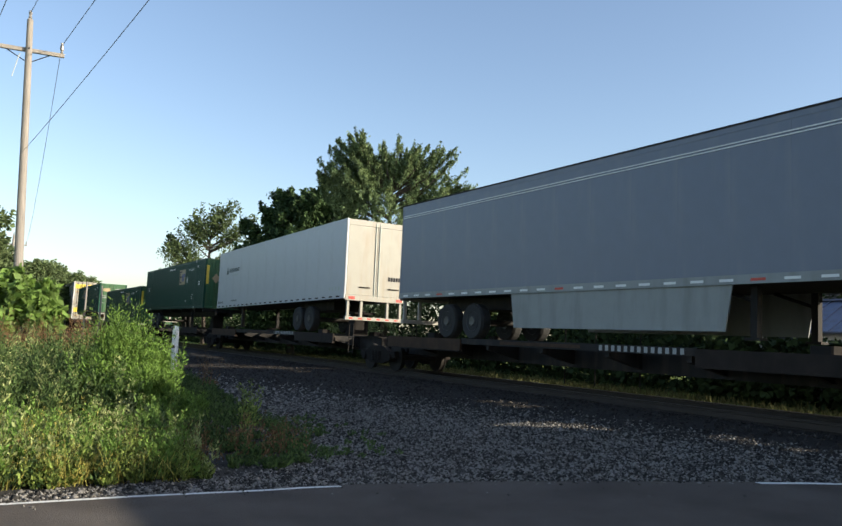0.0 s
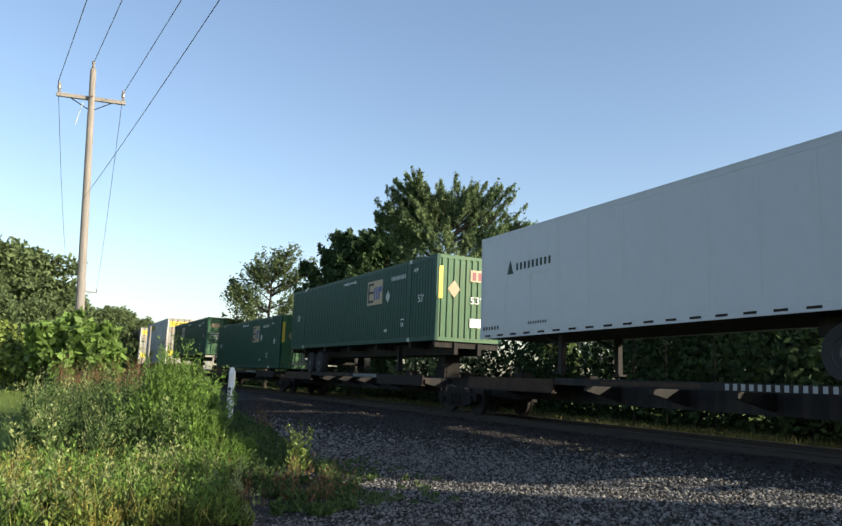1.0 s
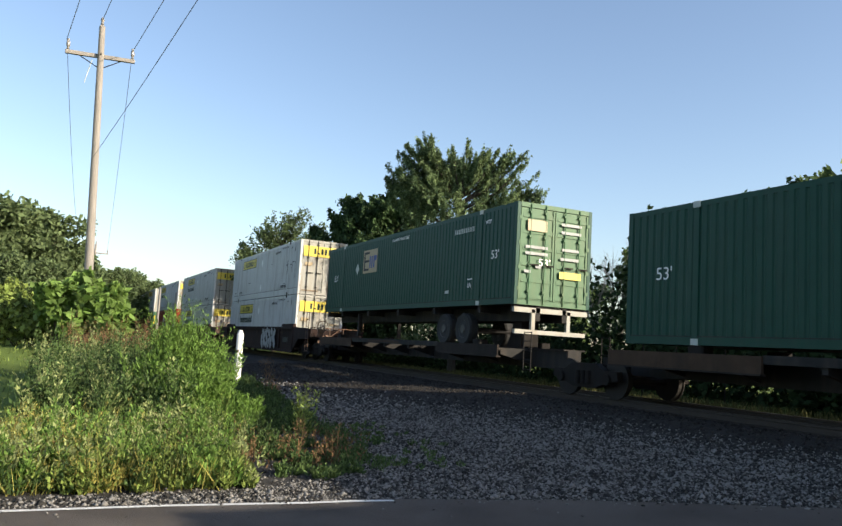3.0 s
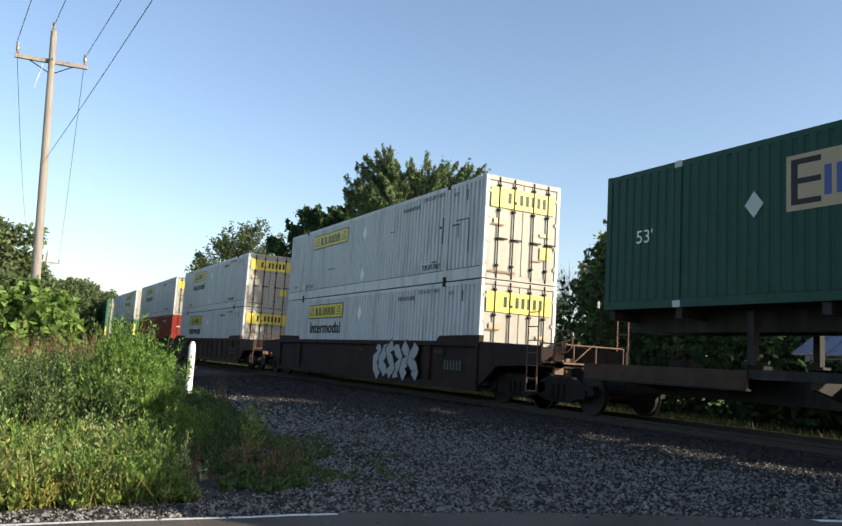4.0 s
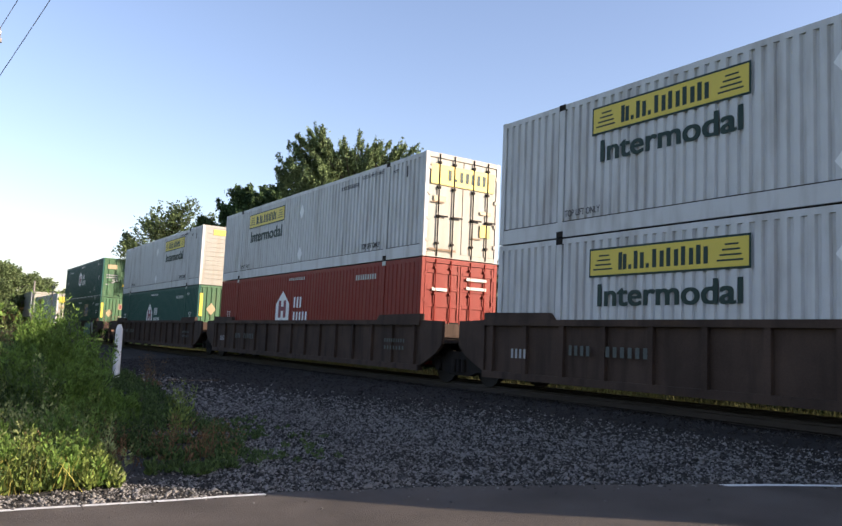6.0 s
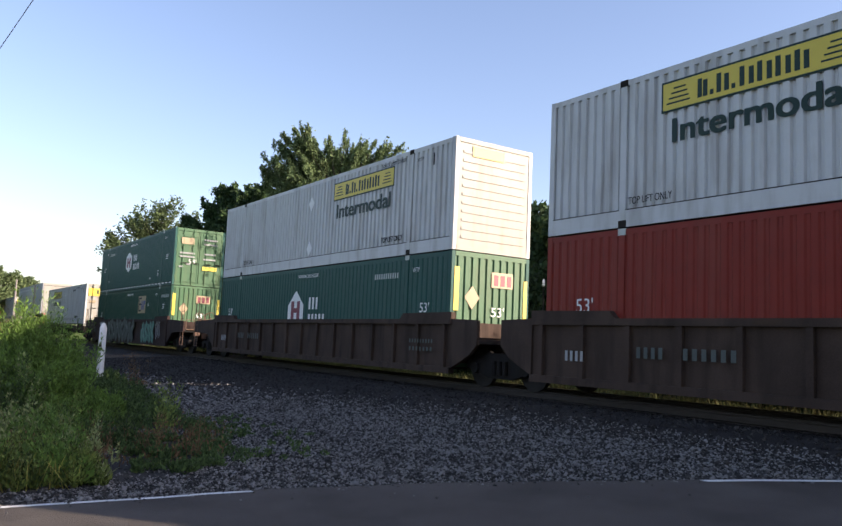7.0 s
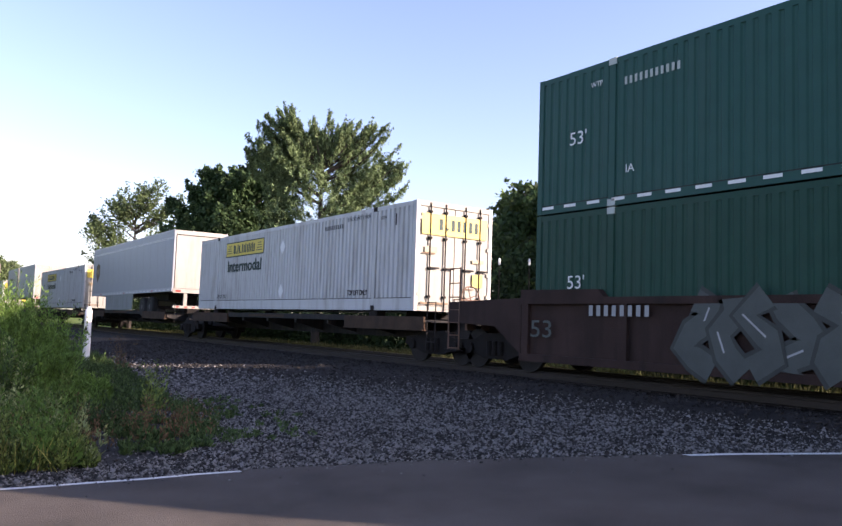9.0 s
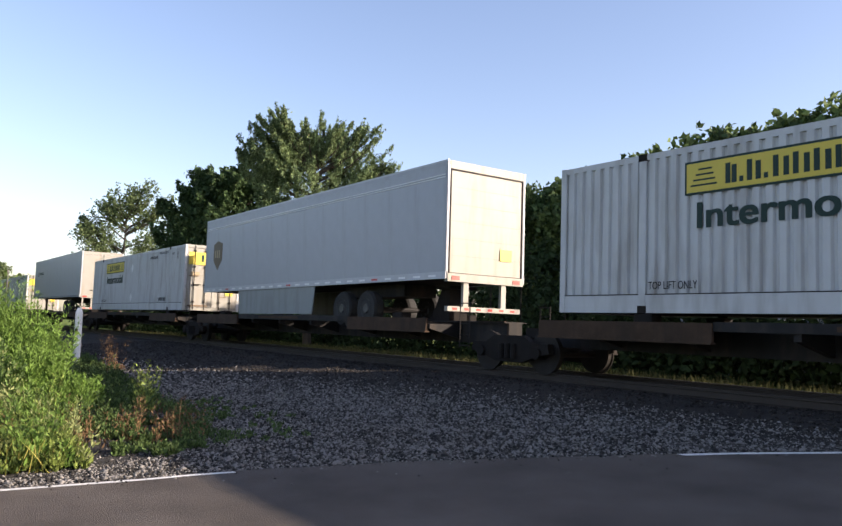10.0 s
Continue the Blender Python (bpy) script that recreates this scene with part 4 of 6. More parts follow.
tie_mesh = Geo().box(-0.11, 0.11, -1.3, 1.3, 0.31, 0.475, 0.01).mesh("tie", "tie")
for i in range(150):
    part("tie", tie_mesh, None, track, at=pose(-70 + i * 0.54, YC + random.uniform(-0.03, 0.03), random.uniform(-0.01, 0.006), 0, 0, random.uniform(-0.6, 0.6)))


def cloud(name, V, mat, label, category, kind="stuff", parent=None):
    """Many small polygons as one mesh; V is (n, k, 3)."""
    n, k = V.shape[:2]
    me = bpy.data.meshes.new(name)
    me.vertices.add(n * k)
    me.vertices.foreach_set("co", V.astype(np.float32).ravel())
    me.loops.add(n * k)
    me.loops.foreach_set("vertex_index", np.arange(n * k, dtype=np.int32))
    me.polygons.add(n)
    me.polygons.foreach_set("loop_start", np.arange(0, n * k, k, dtype=np.int32))
    me.update(calc_edges=True)
    me.validate()
    me.materials.append(M[mat])
    ob = new(name, me)
    if parent:
        ob.parent = parent
        return ob
    return tagged(ob, label, category, kind=kind)


rng = np.random.default_rng(7)


def stones(name, P, size, mat, label, flatness=0.7):
    """Irregular octahedra, half sunk."""
    n = len(P)
    d = np.array([(1, 0, 0), (0, 1, 0), (-1, 0, 0), (0, -1, 0), (0, 0, 1), (0, 0, -0.6)], float)
    r = size[:, None, None] * rng.uniform(0.6, 1.25, (n, 6, 1))
    a = rng.uniform(0, 2 * np.pi, n)
    tilt = rng.normal(0, 0.35, (n, 2))
    v = d[None] * r
    v[..., 2] *= flatness
    c, s = np.cos(a)[:, None], np.sin(a)[:, None]
    x, y = v[..., 0] * c - v[..., 1] * s, v[..., 0] * s + v[..., 1] * c
    z = v[..., 2] + x * tilt[:, :1] + y * tilt[:, 1:]
    v = np.stack([x, y, z], -1) + P[:, None, :]
    tri = np.array([(0, 1, 4), (1, 2, 4), (2, 3, 4), (3, 0, 4), (1, 0, 5), (2, 1, 5), (3, 2, 5), (0, 3, 5)])
    me = bpy.data.meshes.new(name)
    me.vertices.add(n * 6)
    me.vertices.foreach_set("co", v.astype(np.float32).ravel())
    idx = (np.arange(n)[:, None, None] * 6 + tri[None]).reshape(-1)
    me.loops.add(len(idx))
    me.loops.foreach_set("vertex_index", idx.astype(np.int32))
    me.polygons.add(n * 8)
    me.polygons.foreach_set("loop_start", np.arange(0, n * 24, 3, dtype=np.int32))
    me.update(calc_edges=True)
    me.validate()
    me.materials.append(M[mat])
    return tagged(new(name, me), label, "gravel", kind="stuff")


def gravel_points(n, x0, x1, y0, y1, test):
    P = np.stack([rng.uniform(x0, x1, n), rng.uniform(y0, y1, n)], -1)
    P = P[test(P[:, 0], P[:, 1])]
    return np.column_stack([P, height(P[:, 0], P[:, 1])])


P = gravel_points(135000, -16, -4, -2, 10.2, lambda x, y: (x < road_x(y) + rng.normal(0.0, 0.10, len(x))) & (y > veg_y(x) - rng.exponential(0.5, len(x))) & (y < lot_y(x) + rng.normal(0, 1.0, len(x))))
stones("gravel", P + (0, 0, 0.004), rng.gamma(3.0, 0.0042, len(P)) + 0.006, "stone", "loose grey crushed stone between road and track")
P = gravel_points(2600, -9, -2, -2, 10.2, lambda x, y: (x > road_x(y)) & (x < road_x(y) + rng.exponential(0.35, len(x))))
stones("gravel", P + (0, 0, 0.014), rng.gamma(2.4, 0.0035, len(P)) + 0.004, "stone", "loose stones strewn over the edge of the road")
P = gravel_points(12000, -34, -16, 4, 9, lambda x, y: (y > veg_y(x)) & (y < lot_y(x) + rng.normal(0, 0.8, len(x))))
stones("gravel", P, rng.gamma(5, 0.006, len(P)) + 0.01, "stone", "loose grey crushed stone between road and track")
P = gravel_points(24000, -36, -2, 6.2, 16, lambda x, y: (np.abs(y - YC + 0.755) > 0.12) & (np.abs(y - YC - 0.755) > 0.12) & (x < road_x(y)) & (y > lot_y(x) + rng.normal(0, 0.8, len(x))))
stones("ballast_stone", P + (0, 0, 0.01), rng.gamma(3.4, 0.0052, len(P)) + 0.009, "dark_stone", "grimy dark ballast stone under the track")


# ---- plants ----
def leaves(C, size, aspect=2.0, up=0.0, bend=0.25):
    """Lozenge leaves at the centres C, turned at random; up > 0 stands them upright."""
    n = len(C)
    a = rng.normal(0, 1, (n, 3))
    a[:, 2] += up * np.sign(rng.uniform(-0.05, 1, n)) * 2
    a /= np.linalg.norm(a, axis=1)[:, None]
    b = np.cross(a, rng.normal(0, 1, (n, 3)))
    b /= np.linalg.norm(b, axis=1)[:, None]
    s = (size * rng.uniform(0.6, 1.4, n))[:, None]
    w = s / aspect
    nrm = np.cross(a, b)
    mid = nrm * s * bend
    return np.stack([C - a * s, C + b * w + mid * 0.5, C + a * s, C - b * w + mid * 0.5], 1)


def ball(n, centre, radii, shell=0.5):
    d = rng.normal(0, 1, (n, 3))
    d /= np.linalg.norm(d, axis=1)[:, None]
    r = rng.uniform(shell, 1, n)[:, None] ** 0.6
    return np.array(centre) + d * r * np.array(radii)


def limb(g, a, b, r0, r1, n=4, wob=0.12):
    a, b = np.array(a, float), np.array(b, float)
    L = np.linalg.norm(b - a)
    prev, pr = a, r0
    for i in range(1, n + 1):
        t = i / n
        q = a + (b - a) * t + (rng.normal(0, wob * L * 0.25, 3) if i < n else 0)
        r = r0 + (r1 - r0) * t
        g.tube(prev, q, pr, r, 6)
        prev, pr = q, r


def tree(name, label, clumps, trunk_h, trunk_r, per, leaf_size, aspect, mat, up=0.0, origin=(0, 0, 0), shell=0.35, twigs=3, rise=0.9, plume=0.4, puff=0.13):
    """Trunk with limbs to each clump of leaves; clumps: (x, y, z, rx, ry, rz)."""
    t = thing(name, label, "tree")
    g = Geo()
    limb(g, (0, 0, -0.3), (0, 0, trunk_h), trunk_r, trunk_r * 0.35, 6, 0.05)
    C = []
    for x, y, z, rx, ry, rz in clumps:
        z0 = min(trunk_h * 0.95, max(0.8, z - 1.0 - 0.35 * math.hypot(x, y)))
        limb(g, (0, 0, z0), (x, y, z - 0.2 * rz), trunk_r * 0.38, 0.03, 4)
        for _ in range(twigs):
            e = ball(1, (x, y, z), (rx * 0.85, ry * 0.85, rz * 0.85))[0]
            limb(g, (x, y, z - 0.3 * rz), e, 0.03, 0.008, 2)
        # leaves gather in small sprays inside the clump
        k = max(4, int(per * rx * rz * 0.10))
        S = ball(k, (x, y, z), (rx, ry, rz), shell)
        for s in S:
            m = max(6, int(per * rx * rz / k))
            out = np.array((s[0] + rng.normal(0, 0.5), s[1] + rng.normal(0, 0.5), rise * (0.6 + math.hypot(s[0], s[1]))))
            out /= np.linalg.norm(out) + 1e-6
            q = rng.uniform(-1, 1, (m, 1))
            C.append(s + out * q * plume * (0.5 + 0.5 * rx) + rng.normal(0, 1, (m, 3)) * puff * (0.4 + 0.6 * rx) * (1.15 - 0.6 * q))
    part("trunk", g, "bark", t)
    cloud("crown", leaves(np.concatenate(C), leaf_size, aspect, up), mat, "", "", parent=t)
    t.matrix_basis = pose(*origin)
    return t


def spread_clumps(n, h, r, base=0.3, squash=0.7, size=(0.16, 0.3)):
    """Clumps of an uneven crown between base*h and h."""
    out = []
    for i in range(n):
        z = h * (base + (1 - base) * (i + 0.5) / n)
        k = math.sqrt(max(0.05, 1 - ((z / h - (base + 0.35)) / (0.72)) ** 2))
        a = i * 2.4 + rng.uniform(-0.4, 0.4)
        d = r * k * rng.uniform(0.35, 0.9)
        s = r * rng.uniform(*size) * 1.6
        out.append((d * math.cos(a), d * math.sin(a), min(z, h - s * squash), s, s, s * squash))
    return out


def polar(az, dist):
    """A place by its bearing (degrees from +y towards -x) and distance from the camera."""
    a = radians(az)
    return -dist * math.sin(a), dist * math.cos(a)


def bough_tree(name, label, az0, dist, tops, lows, boughs, tufts, per, puff, leaf, aspect, mat, trunk_h, trunk_r, depth, droop=0.0, spread=0.55, up=0.4, fill=0, stretch=1.0):
    """A crown of boughs that sweep up from the trunk, each set with tufts of foliage; tops and lows: its outline, (bearing, height) pairs."""
    t = thing(name, label, "tree")
    cx, cy = polar(az0, dist)
    g = Geo()
    limb(g, (0, 0, -0.3), (0, 0, trunk_h), trunk_r, trunk_r * 0.3, 6, 0.04)
    C = []
    a0, a1 = tops[0][0], tops[-1][0]
    for k in range(boughs):
        az = a0 + (a1 - a0) * (k + rng.uniform(0, 1)) / boughs if k % 2 else rng.uniform(a0, a1)
        hi = np.interp(az, [p[0] for p in tops], [p[1] for p in tops])
        lo = np.interp(az, [p[0] for p in lows], [p[1] for p in lows])
        z = lo + (hi - lo) * (rng.uniform(0, 1) ** 0.8 if k % 3 else rng.uniform(0.93, 1.0))
        x, y = polar(az, dist)
        back = rng.uniform(-1, 1) * depth * math.sqrt(max(0.08, 1 - ((az - az0) / (a1 - a0) * 1.9) ** 2))
        tip = np.array((x - cx + back * math.sin(radians(az)), y - cy + back * math.cos(radians(az)), z))
        far = math.hypot(tip[0], tip[1])
        root = np.array((0, 0, max(0.8, min(trunk_h * 0.95, z - 0.7 - 0.55 * far))))
        way = tip - root
        L = np.linalg.norm(way)
        side = np.cross(way / L, (0, 0, 1)) + 1e-6
        side /= np.linalg.norm(side)
        mid = root + way * 0.55 + np.array((0, 0, -0.10 * L))
        if k % 3 == 0:
            limb(g, root, mid, 0.055, 0.035, 2, 0.05)
            limb(g, mid, tip - way * 0.04, 0.035, 0.010, 2, 0.05)
        n = max(4, int(tufts * min(1.4, 0.45 + 0.25 * L)))
        u = np.concatenate([(1.0 - 0.62 * rng.uniform(0, 1, n - 1) ** 1.25), (1.0,)])
        for v in u:
            p = (1 - v) ** 2 * root + 2 * v * (1 - v) * mid + v * v * tip
            p = p + side * rng.normal(0, 1) * spread * (1.05 - v) * min(L, 2.4) * 0.6 + np.array((0, 0, rng.normal(0, 0.10)))
            size = puff * rng.uniform(0.6, 1.35) * (1.25 - 0.55 * v)
            q = rng.normal(0, 1, (per, 3)) * size * (0.7, 0.7, 0.85 + droop * (v < 0.8) * rng.uniform(0, 1))
            # tufts are drawn out along the bough and upwards, and taper to their tip
            d = way / L * 0.8 + (0, 0, 0.6) + rng.normal(0, 0.2, 3)
            w = rng.uniform(-1, 1, (per, 1))
            q = q * (1.0 - 0.55 * w) + d * w * size * stretch
            C.append(p + q)
    for k in range(fill):
        # short inner shoots that close the heart of the crown
        az = a0 + (a1 - a0) * rng.beta(4, 4)
        hi = np.interp(az, [p[0] for p in tops], [p[1] for p in tops])
        lo = np.interp(az, [p[0] for p in lows], [p[1] for p in lows])
        x, y = polar(az, dist + rng.uniform(-0.8, 0.8) * depth)
        p = np.array((x - cx, y - cy, lo + (hi - lo) * rng.uniform(0, 0.72)))
        C.append(p + rng.normal(0, 1, (per, 3)) * puff * (1.1, 1.1, 1.3 + droop))
    part("trunk", g, "bark", t)
    cloud("crown", leaves(np.concatenate(C), leaf, aspect, up), mat, "", "", parent=t)
    t.matrix_basis = pose(cx, cy, 0.3)
    return t


bough_tree("pine_tree", "tall spreading pine with upswept green plumes behind the track", 62.2, 40,
           [(56.7, 9.6), (57.1, 9.4), (57.6, 9.9), (58.2, 10.4), (58.8, 10.7), (59.0, 11.6), (59.7, 11.5), (60.3, 11.8), (60.9, 11.5), (61.7, 11.8), (62.6, 11.4), (63.2, 11.5), (63.6, 10.9), (64.0, 12.1), (64.4, 12.2), (65.0, 11.4), (65.4, 11.5), (66.0, 12.2), (66.2, 11.8), (66.6, 10.6), (66.8, 9.9), (67.3, 10.3)],
           [(56.7, 9.2), (57.0, 8.4), (57.8, 7.7), (58.8, 5.0), (59.3, 1.5), (64.9, 1.5), (65.4, 5.5), (66.0, 8.4), (66.7, 9.3), (67.3, 9.8)],
           230, 22, 22, 0.080, 0.080, 3.4, "pine", 9.6, 0.24, 2.2, droop=0.5, spread=0.17, fill=520, stretch=2.4)
bough_tree("maple_tree", "dense dark leafy tree behind the track", 69, 46,
           [(65.2, 8.0), (66.2, 9.3), (66.6, 9.6), (67.2, 10.1), (67.7, 9.6), (68.2, 10.3), (68.9, 10.2), (69.5, 9.9), (70.0, 9.2), (70.4, 8.6), (70.9, 7.4), (71.4, 8.2), (71.9, 8.0), (72.4, 6.8), (72.9, 5.8)],
           [(65.2, 1.0), (72.0, 1.0), (72.9, 3.0)],
           200, 12, 24, 0.20, 0.125, 2.0, "dark_leaf", 8.5, 0.28, 2.6, up=0.2, fill=500)
# the airy tree farther off
bough_tree("oak_tree", "airy thin-leaved tree with gaps in its crown", 75.2, 62,
           [(72.2, 8.6), (72.7, 10.0), (73.5, 10.4), (74.0, 11.0), (74.9, 11.3), (75.6, 11.0), (76.3, 10.1), (77.1, 9.5), (77.4, 8.6), (78.0, 8.3), (78.4, 7.0)],
           [(72.2, 7.4), (73.0, 4.0), (77.0, 4.0), (78.4, 6.4)],
           130, 9, 10, 0.27, 0.105, 1.8, "airy_leaf", 9.0, 0.2, 2.4, spread=0.45, up=0.1)


def bare_tree(label, az, dist, h):
    """A leafless tree: a trunk that forks again and again into thin twigs."""
    t = thing("bare_tree", label, "tree")
    g = Geo()

    def fork(a, d, length, r, depth):
        b = a + d * length
        g.tube(a, b, r, r * 0.62, 5)
        if depth:
            for _ in range(3 if depth > 2 else 4):
                e = d + rng.normal(0, 0.34, 3) + np.array((0, 0, 0.12))
                fork(a + d * length * rng.uniform(0.6, 1.0), e / np.linalg.norm(e), length * rng.uniform(0.55, 0.8), r * 0.5, depth - 1)

    for k in range(3):
        fork(np.array((0.5 * k - 0.5, 0.2 * k, -0.2)), np.array((0.10 * (k - 1), 0.05 * (k - 1), 1.0)), h * 0.38, 0.10, 4)
    part("trunk", g, "grey_wood", t)
    t.matrix_basis = pose(*polar(az, dist), 0.3)


bare_tree("leafless grey tree at the edge of the wood", 51.3, 45, 8.4)

# the wood on the far side, and the far rows to the west
wood = []
for k in range(3):
    w = tree("wood_tree", "dark leafy tree in the wood across the track", spread_clumps(22, 10.0, 3.2, 0.15), 8.0, 0.2, 430, 0.175, 1.8, ("wood_leaf", "dark_leaf", "wood_leaf")[k], origin=(0, 0, 0), shell=0.2)
    tagged(w, group="wood across the track")
    wood.append(w)
spots = [(54.6, 50, 7.0), (52.6, 52, 6.6), (48.0, 45, 8.0), (46.6, 41, 9.0), (45.0, 39, 9.4), (42.5, 38, 9.2), (40.0, 37, 9.2), (37.6, 36, 9.8), (35.0, 34.5, 9.9), (32.6, 33.5, 10.3), (30.0, 33, 10.4), (27.4, 32.5, 10.5), (25.0, 32, 10.8), (22.0, 32, 10.6), (19.0, 31, 10.4)]
for i, (az, d, h) in enumerate(spots):
    x, y = polar(az, d)
    m = pose(x, y, 0.3, 0, 0, rng.uniform(0, 360))
    w = wood[i] if i < 3 else copy_thing(wood[i % 3], m)
    w.matrix_basis = m @ Matrix.Diagonal((h / 10.8, h / 10.8, h / 10.8, 1))
# sun and haze on the distant row are put into paler leaves
field = tree("field_tree", "sunlit leafy tree in the distant row beyond the field", spread_clumps(26, 10.0, 3.3, 0.12), 8.0, 0.2, 300, 0.21, 1.8, "airy_leaf", shell=0.2)
tagged(field, group="distant tree row")
row = [(97, 62, 9.0), (95.5, 66, 10.2), (93.8, 68, 10.4), (92.2, 70, 10.2), (90.9, 72, 10.0), (89.8, 76, 8.4), (88.9, 82, 7.8), (87.9, 95, 7.9), (86.6, 104, 8.2), (85.4, 110, 8.6), (84.2, 115, 8.0), (83.0, 118, 7.5), (81.8, 122, 6.2), (80.6, 126, 6.0), (86.0, 90, 5.6), (91.5, 56, 5.0), (93.5, 52, 5.0)]
for i, (az, d, h) in enumerate(row):
    x, y = polar(az, d)
    m = pose(x, y, 0.7, 0, 0, az * 77)
    w = copy_thing(field, m) if i else field
    w.matrix_basis = m @ Matrix.Diagonal((h / 10 * 1.1, h / 10 * 1.1, h / 10, 1))


def bush(name, label, az, dist, r, top, n, leaf, aspect, mat, up=0.3, base=0.1, category="bush"):
    """A shrub of many stems; top: its height in metres over the ground."""
    x, y = polar(az, dist)
    z = float(height(x, y))
    t = thing(name, label, category)
    g, C = Geo(), []
    k = max(10, int(16 * r))
    for i in range(k):
        a, d = rng.uniform(0, 6.28), r * math.sqrt(rng.uniform(0, 1))
        h = top * rng.uniform(0.6, 1.0) * (1 - 0.35 * (d / r) ** 2)
        e = np.array((d * math.cos(a), d * math.sin(a), h))
        s = np.array((e[0] * 0.5, e[1] * 0.5, -0.05))
        limb(g, s, e, 0.018, 0.006, 3, 0.08)
        m = n // k
        u = rng.uniform(base, 1.0, m)[:, None] ** 0.8
        C.append(s + (e - s) * u + rng.normal(0, 1, (m, 3)) * np.array((0.16, 0.16, 0.10)) * (1.3 - 0.8 * u))
    tagged(part("stems", g, "bark", t), kind="stuff")
    cloud("foliage", leaves(np.concatenate(C), leaf, aspect, up), mat, "", "", parent=t)
    t.matrix_basis = pose(x, y, z)
    return t


bush("broadleaf_shrub", "bright green broad-leaved shrub round the utility pole", 88.3, 26.5, 1.5, 2.65, 5600, 0.13, 1.5, "leaf", up=0.0, base=0.45)
bush("broadleaf_shrub", "bright green broad-leaved shrub round the utility pole", 87.4, 25.6, 1.0, 2.55, 3800, 0.13, 1.5, "leaf", up=0.0, base=0.45)
bush("broadleaf_shrub", "bright green broad-leaved shrub round the utility pole", 90.6, 28, 1.5, 1.9, 3000, 0.10, 1.6, "weed", base=0.2)
for az, d, r, h in ((92.2, 33, 2.2, 2.2), (95.0, 33, 2.2, 2.4), (90.8, 38, 2.2, 2.6), (93.5, 42, 2.6, 3.4), (96.5, 40, 2.6, 3.4)):
    bush("broadleaf_shrub", "green shrub at the edge of the lawn", az, d, r, h, 4200, 0.12, 1.6, "weed")


def weeds(name, label, n, x0, x1, y0, y1, test, hmin, hmax, per, leaf, aspect, mat, gap=-0.22, fade=0.01):
    """Upright leafy stems: leaves set round each stem, larger below; fade: the width over which they grow up from the gravel's edge."""
    P = np.stack([rng.uniform(x0, x1, n), rng.uniform(y0, y1, n)], -1)
    P = P[test(P[:, 0], P[:, 1])]
    patch = np.array([noise.noise((x * 1.9, y * 1.9, 5.7 + len(label))) for x, y in P])
    keep = patch > gap + rng.normal(0, 0.05, len(P))
    P, patch = P[keep], patch[keep]
    n = len(P)
    base = np.column_stack([P, height(P[:, 0], P[:, 1])])
    h = (hmin + (hmax - hmin) * rng.beta(1.3, 2.4, n) * 1.45) * (1 + 0.8 * patch)
    h *= np.clip(0.22 + (veg_y(P[:, 0]) - P[:, 1]) / fade, 0.3, 1.0)
    top = np.column_stack([rng.normal(0, 0.16, n), rng.normal(0, 0.16, n), np.ones(n)]) * h[:, None]
    u = rng.uniform(0.05, 1.0, (n, per, 1))
    a = rng.uniform(0, 6.28, (n, per))
    r = (0.03 + 0.065 * (1 - u[..., 0])) * rng.uniform(0.4, 1.3, (n, per)) * (hmax ** 0.5) * 1.4
    d = np.stack([np.cos(a), np.sin(a), rng.uniform(0.4, 2.2, (n, per))], -1)
    C = base[:, None] + top[:, None] * u + d * r[..., None] * (1, 1, 0.4)
    ax = d / np.linalg.norm(d, axis=-1, keepdims=True)
    b = np.cross(ax, rng.normal(0, 1, (n, per, 3)) + (0, 0, 0.25))
    b /= np.linalg.norm(b, axis=-1, keepdims=True)
    sz = (leaf * (1.25 - 0.7 * u) * rng.uniform(0.6, 1.4, (n, per, 1)))
    V = np.stack([C - ax * sz, C + b * sz / aspect - (0, 0, 0.006), C + ax * sz, C - b * sz / aspect - (0, 0, 0.006)], 2).reshape(-1, 4, 3)
    side = np.column_stack([rng.normal(0, 1, (n, 2)), np.zeros(n)])
    side *= 0.005 / np.linalg.norm(side, axis=1)[:, None]
    stem = np.stack([base - side, base + side, base + top + side * 0.4, base + top - side * 0.4], 1)
    return cloud(name, np.concatenate([V, stem]), mat, label, "weeds")


inside = lambda x, y: y < veg_y(x) - rng.exponential(0.12, len(x))
bed = lambda x, y: inside(x, y) & (x > -11.7 + 0.35 * np.sin(2.1 * y))        # the front bed; a mown lane lies behind it
clump = lambda x, y: inside(x, y) & (y > 0.03 * (-x - 14) - 0.25) & (y < -0.175 * x - 0.3)
weeds("low_weeds", "knee-high leafy yellow-green weeds at the road edge", 2500, -12.1, -8.2, -3, 2.3, bed, 0.12, 0.44, 40, 0.032, 2.5, "weed", -0.08, 1.6)
weeds("low_weeds", "knee-high yellowing weeds at the road edge", 1300, -12.0, -8.2, -3, 1.2, bed, 0.14, 0.44, 30, 0.030, 3.0, "grass", -0.04, 1.6)
weeds("leafy_weeds", "taller leafy weeds standing out of the grass", 420, -11.8, -8.5, -2.5, 2.0, bed, 0.26, 0.56, 54, 0.040, 2.4, "feather", -1, 1.6)
weeds("leafy_weeds", "pale-topped leafy weeds standing out of the grass", 300, -11.8, -8.5, -2.5, 2.2, bed, 0.28, 0.60, 46, 0.036, 2.4, "pale_weed", -1, 1.6)
